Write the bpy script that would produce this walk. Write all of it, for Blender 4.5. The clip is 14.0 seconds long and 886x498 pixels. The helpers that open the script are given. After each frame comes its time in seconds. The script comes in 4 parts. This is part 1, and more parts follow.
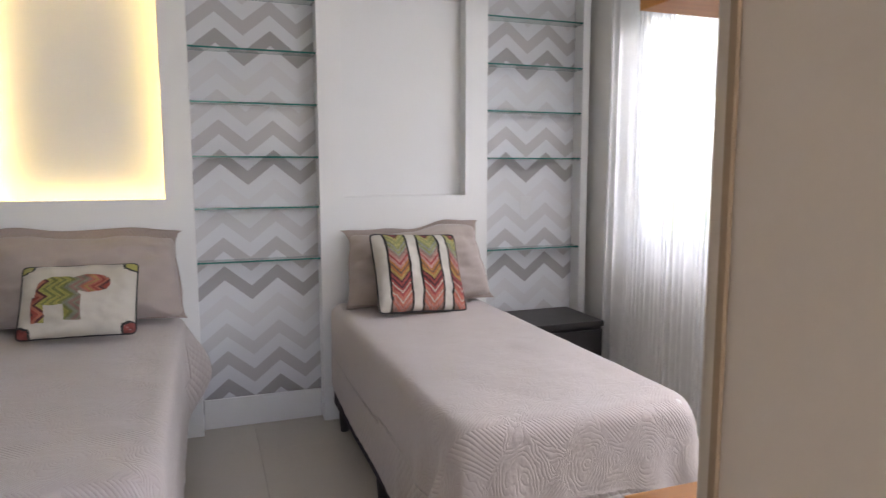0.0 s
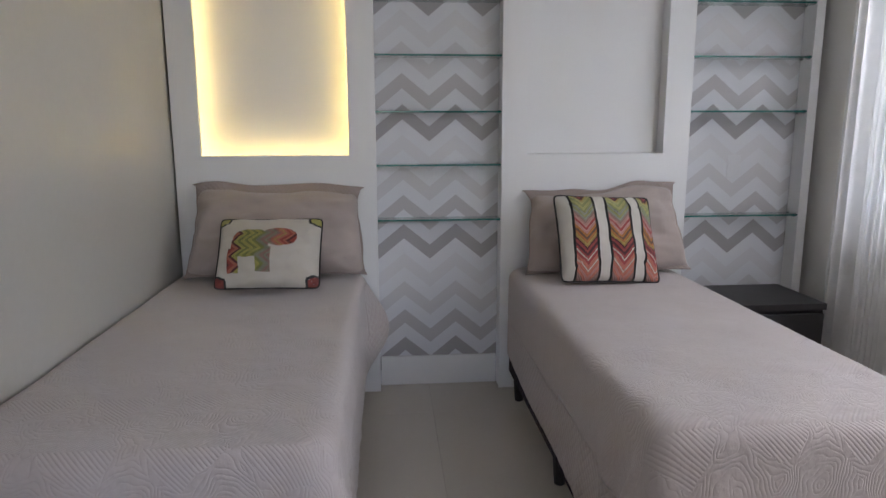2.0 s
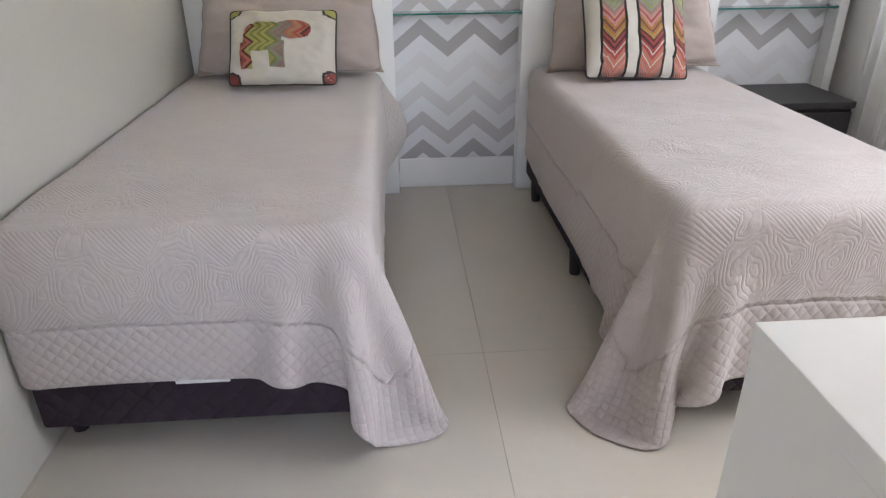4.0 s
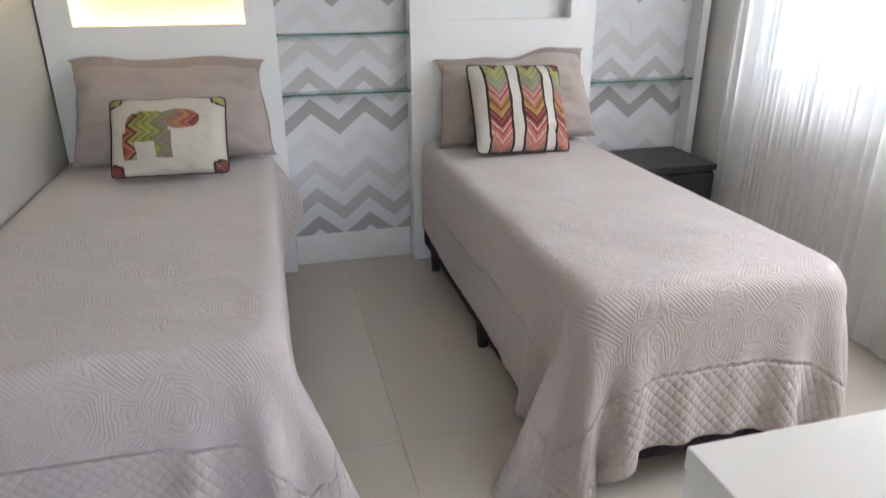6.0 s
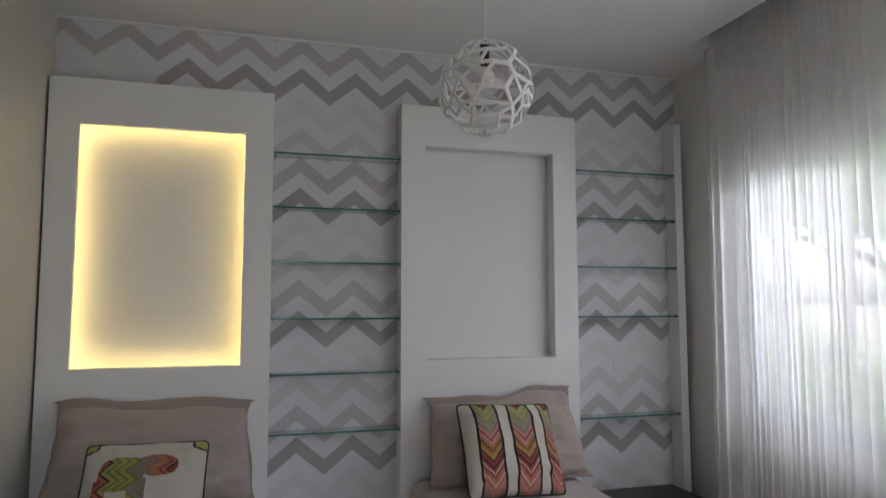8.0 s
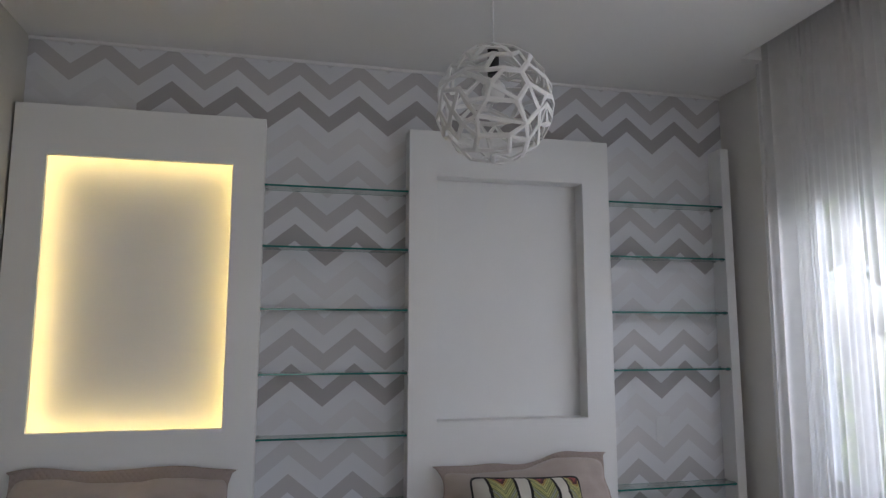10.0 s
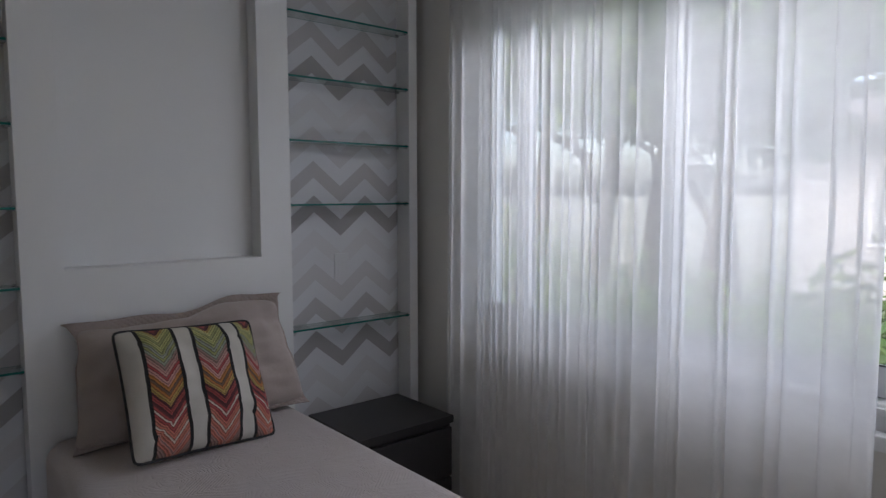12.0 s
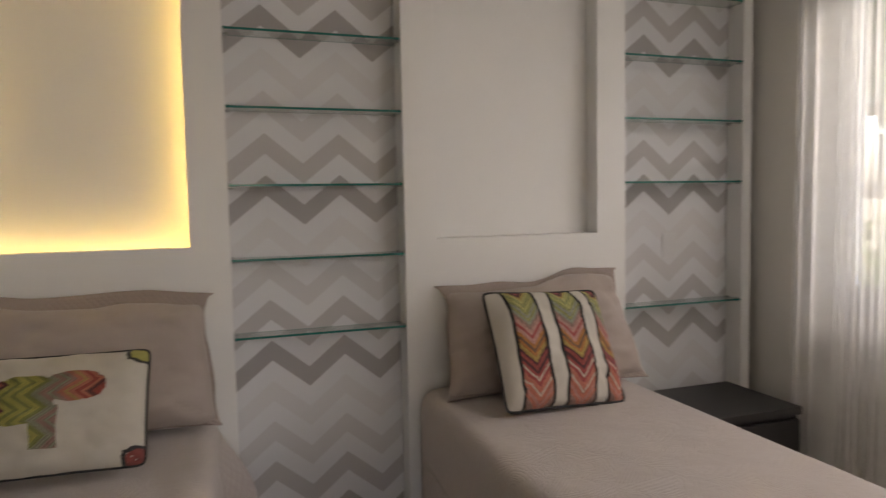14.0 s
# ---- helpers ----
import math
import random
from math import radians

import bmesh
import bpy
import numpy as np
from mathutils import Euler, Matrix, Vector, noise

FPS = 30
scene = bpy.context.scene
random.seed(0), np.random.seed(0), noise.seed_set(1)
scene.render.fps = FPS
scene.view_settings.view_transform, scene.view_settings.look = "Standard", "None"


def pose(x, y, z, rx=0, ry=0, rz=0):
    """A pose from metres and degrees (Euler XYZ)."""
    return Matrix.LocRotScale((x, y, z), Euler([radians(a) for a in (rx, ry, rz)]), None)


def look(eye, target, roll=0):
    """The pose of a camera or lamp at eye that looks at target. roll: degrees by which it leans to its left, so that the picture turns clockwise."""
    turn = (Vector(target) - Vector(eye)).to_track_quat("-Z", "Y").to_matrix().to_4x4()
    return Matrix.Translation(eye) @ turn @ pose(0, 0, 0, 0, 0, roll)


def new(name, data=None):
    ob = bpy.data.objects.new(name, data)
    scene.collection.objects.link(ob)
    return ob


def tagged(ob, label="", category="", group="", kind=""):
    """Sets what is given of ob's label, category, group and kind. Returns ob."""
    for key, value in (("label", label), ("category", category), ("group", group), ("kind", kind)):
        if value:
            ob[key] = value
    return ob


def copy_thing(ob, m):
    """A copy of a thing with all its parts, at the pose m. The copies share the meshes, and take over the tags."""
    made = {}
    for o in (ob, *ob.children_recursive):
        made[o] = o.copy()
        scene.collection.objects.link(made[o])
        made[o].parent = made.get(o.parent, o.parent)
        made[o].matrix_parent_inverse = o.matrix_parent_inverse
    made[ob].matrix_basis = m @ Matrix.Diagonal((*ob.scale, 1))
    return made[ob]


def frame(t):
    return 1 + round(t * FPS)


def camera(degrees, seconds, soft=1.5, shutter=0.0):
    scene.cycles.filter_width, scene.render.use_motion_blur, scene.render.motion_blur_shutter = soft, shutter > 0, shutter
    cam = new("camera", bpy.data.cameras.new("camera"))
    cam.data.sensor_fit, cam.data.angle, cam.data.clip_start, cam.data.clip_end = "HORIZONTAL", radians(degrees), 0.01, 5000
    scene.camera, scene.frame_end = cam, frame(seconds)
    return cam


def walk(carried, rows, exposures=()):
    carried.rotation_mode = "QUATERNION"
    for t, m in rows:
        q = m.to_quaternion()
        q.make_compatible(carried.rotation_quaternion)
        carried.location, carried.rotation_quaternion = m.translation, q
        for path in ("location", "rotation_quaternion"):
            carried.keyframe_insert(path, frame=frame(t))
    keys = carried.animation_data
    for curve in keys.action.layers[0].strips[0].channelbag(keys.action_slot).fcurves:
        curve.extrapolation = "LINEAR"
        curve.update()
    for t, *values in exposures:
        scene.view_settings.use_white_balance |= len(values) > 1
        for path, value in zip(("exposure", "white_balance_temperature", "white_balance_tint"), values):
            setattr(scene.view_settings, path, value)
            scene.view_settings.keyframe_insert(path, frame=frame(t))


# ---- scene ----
cam = camera(68.0, 14.0, soft=1.3, shutter=0.25)
PATH = [
    (0, (0.052, 0.067, 1.34), (0.727, 1.935, 1.105), -0.1),
    (0.5, (0.103, 0.152, 1.325), (0.51, 2.1, 1.125), -0.1),
    (1, (0.082, 0.249, 1.319), (0.402, 2.214, 1.129), -0.1),
    (1.5, (0.075, 0.283, 1.312), (0.302, 2.259, 1.1), -0.1),
    (2, (0.059, 0.285, 1.327), (0.22, 2.247, 0.97), -0.2),
    (2.5, (0.034, 0.285, 1.285), (0.167, 2.211, 0.763), -0.3),
    (3, (0.057, 0.273, 1.218), (0.163, 2.158, 0.557), -0.3),
    (3.2, (0.05, 0.258, 1.217), (0.154, 2.115, 0.48), -0.5),
    (5.3, (-0.047, 0.318, 1.32), (0.264, 2.067, 0.402), -0.0),
    (5.5, (-0.03, 0.326, 1.325), (0.347, 2.069, 0.421), -0.3),
    (6, (-0.05, 0.324, 1.365), (0.412, 2.121, 0.618), -0.3),
    (6.5, (-0.043, 0.356, 1.449), (0.471, 2.233, 0.983), 0.2),
    (7, (-0.031, 0.349, 1.428), (0.49, 2.266, 1.197), -0.0),
    (7.5, (-0.036, 0.362, 1.466), (0.499, 2.289, 1.439), 0.0),
    (8, (-0.058, 0.367, 1.48), (0.482, 2.285, 1.648), -0.1),
    (8.2, (-0.043, 0.365, 1.476), (0.486, 2.28, 1.709), -0.1),
    (10.3, (0.135, 0.818, 1.585), (0.575, 2.752, 1.842), 0.0),
    (10.5, (0.138, 0.873, 1.586), (0.667, 2.786, 1.832), 0.4),
    (11, (0.231, 0.944, 1.513), (1.045, 2.768, 1.624), 0.6),
    (11.5, (0.267, 1.039, 1.502), (1.377, 2.699, 1.394), 0.1),
    (12, (0.3, 1.05, 1.453), (1.587, 2.572, 1.289), -0.1),
    (12.5, (0.16, 1.088, 1.436), (1.534, 2.528, 1.241), -0.1),
    (13, (-0.057, 1.193, 1.434), (1.36, 2.589, 1.225), -0.4),
    (13.5, (-0.1, 1.208, 1.404), (1.074, 2.815, 1.211), -0.7),
    (14, (-0.038, 1.17, 1.333), (0.608, 3.058, 1.2), -1.1),
]
EXPOSURES = [(0.0, 4.45, 6750, 20), (0.5, 4.0, 6500, 18), (2.0, 4.0, 6450, 18), (3.0, 4.8, 6600, 17), (5.5, 4.85, 6600, 14), (6.5, 4.45, 6600, 14),
             (7.5, 3.75, 6650, 15), (8.2, 3.5, 6550, 16), (10.5, 3.5, 6150, 18), (11.0, 3.55, 5900, 17), (11.5, 3.3, 6100, 17), (12.0, 2.85, 6300, 18),
             (12.5, 2.6, 6400, 18), (13.0, 2.55, 6700, 19), (13.5, 2.9, 7400, 20), (14.0, 3.7, 8200, 21)]
walk(cam, [(t, look(eye, target, roll)) for t, eye, target, roll in PATH], EXPOSURES)
LED, WINDOW_W, SKY_W, HALL_FILL_W = 1.2, 0.58, 6.8, 0.34

# ---- world, sun and exposure ----
world = bpy.data.worlds.new("sky")
scene.world = world
world.use_nodes = True
wn = world.node_tree.nodes
wl = world.node_tree.links
sky = wn.new("ShaderNodeTexSky")
sky.sky_type = 'NISHITA'
sky.sun_disc = False
sky.sun_elevation = radians(52)
sky.sun_rotation = radians(250)
sky.air_density, sky.dust_density, sky.ozone_density = 1.0, 4.0, 1.0
wn["Background"].inputs["Strength"].default_value = 0.08
wl.new(sky.outputs[0], wn["Background"].inputs["Color"])

sun = new("sun", bpy.data.lights.new("sun", 'SUN'))
sun.data.energy = 0.5
sun.data.angle = radians(12)
sun.data.color = (1.0, 0.96, 0.9)
sun.matrix_world = look((-6, 2.5, 9), (0, 0, 0))


def area_lamp(name, eye, target, width, height, watts, colour):
    """An area lamp kept out of view, for sky light or added fill."""
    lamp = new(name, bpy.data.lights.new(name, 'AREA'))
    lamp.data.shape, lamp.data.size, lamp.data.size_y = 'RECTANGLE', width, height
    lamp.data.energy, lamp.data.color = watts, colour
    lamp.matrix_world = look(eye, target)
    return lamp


area_lamp("window_daylight", (2.24, 1.1, 1.55), (1.24, 1.1, 1.55), 0.62, 1.15, WINDOW_W, (0.92, 0.96, 1.0))
# an added panel outside, above the window, standing in for the upper sky
area_lamp("upper_sky_daylight", (2.95, 1.6, 2.9), (2.15, 2.45, 1.3), 2.4, 0.6, SKY_W, (0.93, 0.97, 1.0))
# added fill from behind the camera; no hall window is known
area_lamp("hall_fill", (0.2, -1.49, 1.5), (0.2, 0, 1.5), 1.1, 1.3, HALL_FILL_W, (1.0, 0.97, 0.93))


# ---- material helpers ----
def shader(name):
    m = bpy.data.materials.new(name)
    m.use_nodes = True
    return m, m.node_tree.nodes, m.node_tree.links, m.node_tree.nodes["Principled BSDF"]


def math_node(nt, op, a, b=None, c=None, clamp=False):
    n = nt.nodes.new("ShaderNodeMath")
    n.operation = op
    n.use_clamp = clamp
    for i, v in enumerate((a, b, c)):
        if v is None:
            continue
        if isinstance(v, (int, float)):
            n.inputs[i].default_value = v
        else:
            nt.links.new(v, n.inputs[i])
    return n.outputs[0]


def mix_node(nt, fac, a, b):
    n = nt.nodes.new("ShaderNodeMix")
    n.data_type = 'RGBA'
    for sock, v in ((n.inputs[0], fac), (n.inputs[6], a), (n.inputs[7], b)):
        if isinstance(v, (int, float)):
            sock.default_value = v
        elif isinstance(v, tuple):
            sock.default_value = (*v, 1) if len(v) == 3 else v
        else:
            nt.links.new(v, sock)
    return n.outputs[2]


def noise_node(nt, vec, scale, detail=4.0, rough=0.55):
    n = nt.nodes.new("ShaderNodeTexNoise")
    n.inputs["Scale"].default_value = scale
    n.inputs["Detail"].default_value = detail
    n.inputs["Roughness"].default_value = rough
    nt.links.new(vec, n.inputs["Vector"])
    return n.outputs["Fac"]


def bump_node(nt, height, strength, distance):
    n = nt.nodes.new("ShaderNodeBump")
    n.inputs["Strength"].default_value = strength
    n.inputs["Distance"].default_value = distance
    nt.links.new(height, n.inputs["Height"])
    return n.outputs[0]


def coords(nt, kind="Object"):
    return nt.nodes.new("ShaderNodeTexCoord").outputs[kind]


def xyz(nt, vec):
    n = nt.nodes.new("ShaderNodeSeparateXYZ")
    nt.links.new(vec, n.inputs[0])
    return n.outputs


def surface(name, c1, c2, coarse=3.0, fine=60.0, rough=0.5, bump=0.1, metallic=0.0, coat=0.0, per_object=0.0, rvar=0.1):
    """A painted or plain surface with clouding at two scales and a fine relief."""
    m, n, l, p = shader(name)
    nt = m.node_tree
    v = coords(nt)
    big = noise_node(nt, v, coarse, 3)
    small = noise_node(nt, v, fine, 4)
    f = math_node(nt, 'ADD', math_node(nt, 'MULTIPLY', big, 0.7), math_node(nt, 'MULTIPLY', small, 0.3))
    f = math_node(nt, 'MULTIPLY_ADD', f, 2.2, -0.6, clamp=True)
    if per_object:
        r = n.new("ShaderNodeObjectInfo").outputs["Random"]
        f = math_node(nt, 'ADD', f, math_node(nt, 'MULTIPLY_ADD', r, per_object, -per_object / 2), clamp=True)
    l.new(mix_node(nt, f, c1, c2), p.inputs["Base Color"])
    l.new(math_node(nt, 'MULTIPLY_ADD', big, rvar, rough - rvar / 2), p.inputs["Roughness"])
    p.inputs["Metallic"].default_value = metallic
    p.inputs["Coat Weight"].default_value = coat
    if bump:
        l.new(bump_node(nt, small, bump, 0.002), p.inputs["Normal"])
    return m


# ---- materials ----
wall_paint = surface("wall_paint", (0.68, 0.665, 0.63), (0.73, 0.715, 0.68), 1.5, 90, 0.55, 0.08)
# warm white, darkened in the base colour for the weaker light on this side
left_wall_dimmed = surface("left_wall_dimmed", (0.50, 0.485, 0.44), (0.55, 0.53, 0.485), 1.2, 40, 0.32, 0.01, rvar=0.06)
ceiling_paint = surface("ceiling_paint", (0.76, 0.76, 0.75), (0.80, 0.80, 0.79), 1.0, 80, 0.8, 0.05)
lacquer_white = surface("lacquer_white", (0.78, 0.785, 0.78), (0.82, 0.825, 0.82), 2.0, 120, 0.38, 0.02)
desk_white = surface("desk_white", (0.79, 0.79, 0.77), (0.82, 0.82, 0.80), 2.0, 30, 0.3, 0.0, rvar=0.06)
trim_white = surface("trim_white", (0.76, 0.76, 0.75), (0.80, 0.80, 0.79), 4.0, 120, 0.4, 0.03)
jamb_beige = surface("jamb_beige", (0.50, 0.42, 0.34), (0.55, 0.465, 0.375), 2.0, 70, 0.42, 0.05)
gasket_brown = surface("gasket_brown", (0.24, 0.16, 0.09), (0.30, 0.2, 0.12), 6, 80, 0.5, 0.05)
dark_espresso = surface("dark_espresso", (0.018, 0.017, 0.018), (0.032, 0.029, 0.03), 5, 140, 0.42, 0.06)
leg_black = surface("leg_black", (0.015, 0.013, 0.013), (0.03, 0.026, 0.026), 8, 120, 0.45, 0.05)
mattress_white = surface("mattress_white", (0.62, 0.60, 0.58), (0.7, 0.68, 0.66), 6, 200, 0.9, 0.2)
steel = surface("steel", (0.30, 0.31, 0.32), (0.42, 0.43, 0.44), 30, 300, 0.3, 0.05, metallic=1.0)
window_white = surface("window_white", (0.77, 0.78, 0.79), (0.82, 0.83, 0.84), 4, 90, 0.4, 0.02)
plastic_white = surface("plastic_white", (0.75, 0.75, 0.74), (0.8, 0.8, 0.79), 9, 90, 0.35, 0.02)
outlet_white = surface("outlet_white", (0.66, 0.665, 0.68), (0.69, 0.695, 0.71), 9, 90, 0.5, 0.02)
lamp_white = surface("lamp_white", (0.78, 0.78, 0.77), (0.83, 0.83, 0.82), 9, 150, 0.5, 0.05)
black_rubber = surface("black_rubber", (0.012, 0.012, 0.012), (0.02, 0.02, 0.02), 9, 90, 0.5, 0.05)
label_paper = surface("label_paper", (0.72, 0.72, 0.71), (0.78, 0.78, 0.77), 20, 200, 0.7, 0.05)
label_ink = surface("label_ink", (0.25, 0.26, 0.3), (0.3, 0.31, 0.34), 20, 200, 0.7, 0.0)
tile_beige = surface("tile_beige", (0.53, 0.485, 0.42), (0.57, 0.525, 0.455), 1.6, 40, 0.16, 0.015, per_object=0.2)
grout = surface("grout", (0.50, 0.46, 0.40), (0.54, 0.495, 0.43), 9, 200, 0.85, 0.2)
ground_mat = surface("ground_mat", (0.16, 0.17, 0.12), (0.26, 0.26, 0.21), 0.6, 9, 0.9, 0.4)
render_white = surface("render_white", (0.50, 0.49, 0.47), (0.58, 0.57, 0.55), 0.8, 12, 0.85, 0.3)
roof_dark = surface("roof_dark", (0.10, 0.095, 0.09), (0.17, 0.16, 0.15), 1.0, 14, 0.8, 0.3)
bark = surface("bark", (0.10, 0.075, 0.05), (0.18, 0.14, 0.1), 7, 60, 0.9, 0.6)


def make_leaf():
    m, n, l, p = shader("leaf")
    nt = m.node_tree
    r = n.new("ShaderNodeNewGeometry").outputs["Random Per Island"]
    l.new(mix_node(nt, r, (0.05, 0.10, 0.02), (0.15, 0.22, 0.06)), p.inputs["Base Color"])
    p.inputs["Roughness"].default_value = 0.55
    return m


leaf = make_leaf()


def make_orange_wood():
    m, n, l, p = shader("orange_wood")
    nt = m.node_tree
    v = xyz(nt, coords(nt))
    c = n.new("ShaderNodeCombineXYZ")
    l.new(math_node(nt, 'MULTIPLY', v[0], 0.12), c.inputs[0])
    l.new(v[1], c.inputs[1])
    l.new(v[2], c.inputs[2])
    g = noise_node(nt, c.outputs[0], 60, 5, 0.6)
    g = math_node(nt, 'MULTIPLY_ADD', g, 2.0, -0.5, clamp=True)
    l.new(mix_node(nt, g, (0.52, 0.21, 0.05), (0.68, 0.31, 0.085)), p.inputs["Base Color"])
    p.inputs["Roughness"].default_value = 0.4
    l.new(bump_node(nt, g, 0.1, 0.001), p.inputs["Normal"])
    return m


orange_wood = make_orange_wood()
thread_lime = surface("thread_lime", (0.30, 0.29, 0.08), (0.44, 0.41, 0.13), 60, 400, 0.8, 0.4)
thread_red = surface("thread_red", (0.13, 0.03, 0.03), (0.30, 0.07, 0.055), 60, 400, 0.8, 0.4)

# the chevron paper: four tones from faint to dark, repeating upwards
CHEV_X, CHEV_Z, CHEV_PITCH, CHEV_AMP, CHEV_PEAK, CHEV_TOP = 0.265, 0.5965, 0.1491, 0.108, 0.131, 2.645


def make_wallpaper():
    m, n, l, p = shader("chevron_wallpaper")
    nt = m.node_tree
    v = xyz(nt, coords(nt))
    # distance from the nearest peak line, 0 at a peak and 1 in a valley
    ph = math_node(nt, 'DIVIDE', math_node(nt, 'SUBTRACT', v[0], CHEV_PEAK - 10 * CHEV_X), CHEV_X)
    tri = math_node(nt, 'PINGPONG', ph, 0.5)
    tri = math_node(nt, 'MULTIPLY', tri, 2.0)
    z = math_node(nt, 'SUBTRACT', CHEV_TOP + CHEV_Z, v[2])
    z = math_node(nt, 'SUBTRACT', z, math_node(nt, 'MULTIPLY', tri, CHEV_AMP))
    k = math_node(nt, 'DIVIDE', z, CHEV_PITCH)
    band = math_node(nt, 'FRACT', k)
    idx = math_node(nt, 'FLOORED_MODULO', math_node(nt, 'FLOOR', k), 4.0)
    ink = math_node(nt, 'LESS_THAN', band, 0.49)
    # the narrow last drop by the left wall lost its darkest stripe
    lost = math_node(nt, 'MULTIPLY', math_node(nt, 'LESS_THAN', v[0], -0.533), math_node(nt, 'LESS_THAN', idx, 0.5))
    ink = math_node(nt, 'MULTIPLY', ink, math_node(nt, 'MULTIPLY_ADD', lost, -0.9, 1.0))
    # idx 0 is the dark stripe, then faint, light, medium going down
    tone = n.new("ShaderNodeValToRGB")
    tone.color_ramp.interpolation = 'CONSTANT'
    e = tone.color_ramp.elements
    e[0].position, e[0].color = 0.0, (0.375, 0.357, 0.364, 1)
    e[1].position, e[1].color = 0.2, (0.655, 0.652, 0.668, 1)
    for pos, col in ((0.45, (0.595, 0.588, 0.602, 1)), (0.7, (0.49, 0.475, 0.485, 1))):
        s = e.new(pos)
        s.color = col
    l.new(math_node(nt, 'DIVIDE', math_node(nt, 'ADD', idx, 0.05), 4.0), tone.inputs[0])
    grain = noise_node(nt, coords(nt), 240, 3)
    cloud = noise_node(nt, coords(nt), 2.5, 3)
    paper = mix_node(nt, cloud, (0.675, 0.685, 0.71), (0.71, 0.72, 0.745))
    col = mix_node(nt, ink, paper, tone.outputs[0])
    col = mix_node(nt, math_node(nt, 'MULTIPLY', grain, 0.12), col, (0.5, 0.5, 0.5))
    l.new(col, p.inputs["Base Color"])
    p.inputs["Roughness"].default_value = 0.62
    l.new(bump_node(nt, grain, 0.12, 0.001), p.inputs["Normal"])
    return m


wallpaper = make_wallpaper()


def make_quilt():
    """Quilted cotton: rings and diagonals on the middle, small diamonds on the border. UV is in metres of cloth."""
    m, n, l, p = shader("quilted_cotton")
    nt = m.node_tree
    uv = coords(nt, "UV")
    s = xyz(nt, uv)
    # diamonds
    a = math_node(nt, 'MULTIPLY', math_node(nt, 'ADD', s[0], s[1]), math.pi / 0.036)
    b = math_node(nt, 'MULTIPLY', math_node(nt, 'SUBTRACT', s[0], s[1]), math.pi / 0.036)
    dia = math_node(nt, 'MULTIPLY', math_node(nt, 'ABSOLUTE', math_node(nt, 'SINE', a)), math_node(nt, 'ABSOLUTE', math_node(nt, 'SINE', b)))
    dia = math_node(nt, 'POWER', dia, 0.6)
    # medallions: rings about the middles of a staggered lattice, and fine hatching between
    cx = math_node(nt, 'SUBTRACT', math_node(nt, 'PINGPONG', s[0], 0.105), 0.0)
    cy = math_node(nt, 'PINGPONG', s[1], 0.14)
    d1 = math_node(nt, 'SQRT', math_node(nt, 'ADD', math_node(nt, 'POWER', cx, 2.0), math_node(nt, 'MULTIPLY', math_node(nt, 'POWER', cy, 2.0), 0.6)))
    ex = math_node(nt, 'SUBTRACT', 0.105, cx)
    ey = math_node(nt, 'SUBTRACT', 0.14, cy)
    d2 = math_node(nt, 'SQRT', math_node(nt, 'ADD', math_node(nt, 'POWER', ex, 2.0), math_node(nt, 'MULTIPLY', math_node(nt, 'POWER', ey, 2.0), 0.6)))
    d = math_node(nt, 'MINIMUM', d1, d2)
    wob = math_node(nt, 'MULTIPLY_ADD', noise_node(nt, uv, 7, 2), 0.13, -0.065)
    d = math_node(nt, 'ADD', d, wob)
    rings = math_node(nt, 'ABSOLUTE', math_node(nt, 'SINE', math_node(nt, 'MULTIPLY', d, math.pi / 0.0105)))
    rings = math_node(nt, 'POWER', rings, 0.5)
    hatch = math_node(nt, 'ABSOLUTE', math_node(nt, 'SINE', math_node(nt, 'MULTIPLY', math_node(nt, 'ADD', s[0], cy), math.pi / 0.0125)))
    pick = math_node(nt, 'GREATER_THAN', math_node(nt, 'SUBTRACT', d1, d2), math_node(nt, 'MULTIPLY_ADD', noise_node(nt, uv, 7, 1), 0.16, -0.06))
    mid = math_node(nt, 'ADD', math_node(nt, 'MULTIPLY', rings, math_node(nt, 'SUBTRACT', 1.0, pick)), math_node(nt, 'MULTIPLY', hatch, pick))
    # the border is marked by the third UV-like layer, a colour attribute on the cloth
    at = n.new("ShaderNodeAttribute")
    at.attribute_name = "border"
    bord = math_node(nt, 'GREATER_THAN', at.outputs["Fac"], 0.5)
    seam = math_node(nt, 'SUBTRACT', 1.0, math_node(nt, 'DIVIDE', math_node(nt, 'ABSOLUTE', math_node(nt, 'SUBTRACT', at.outputs["Fac"], 0.5)), 0.009), clamp=True)
    h = math_node(nt, 'ADD', math_node(nt, 'MULTIPLY', math_node(nt, 'MULTIPLY', dia, 0.68), bord), math_node(nt, 'MULTIPLY', math_node(nt, 'MULTIPLY', mid, 0.24), math_node(nt, 'SUBTRACT', 1.0, bord)))
    h = math_node(nt, 'ADD', h, math_node(nt, 'MULTIPLY', seam, 0.3))
    pucker = noise_node(nt, uv, 42, 3)
    h = math_node(nt, 'ADD', h, math_node(nt, 'MULTIPLY', pucker, 0.4))
    lumps = noise_node(nt, uv, 13, 3)
    h = math_node(nt, 'ADD', h, math_node(nt, 'MULTIPLY', lumps, 0.9))
    thread = noise_node(nt, uv, 900, 2)
    soft = noise_node(nt, uv, 3.5, 3)
    col = mix_node(nt, soft, (0.485, 0.428, 0.41), (0.545, 0.484, 0.463))
    col = mix_node(nt, math_node(nt, 'MULTIPLY', thread, 0.25), col, (0.39, 0.34, 0.32))
    l.new(col, p.inputs["Base Color"])
    p.inputs["Roughness"].default_value = 0.85
    p.inputs["Sheen Weight"].default_value = 0.25
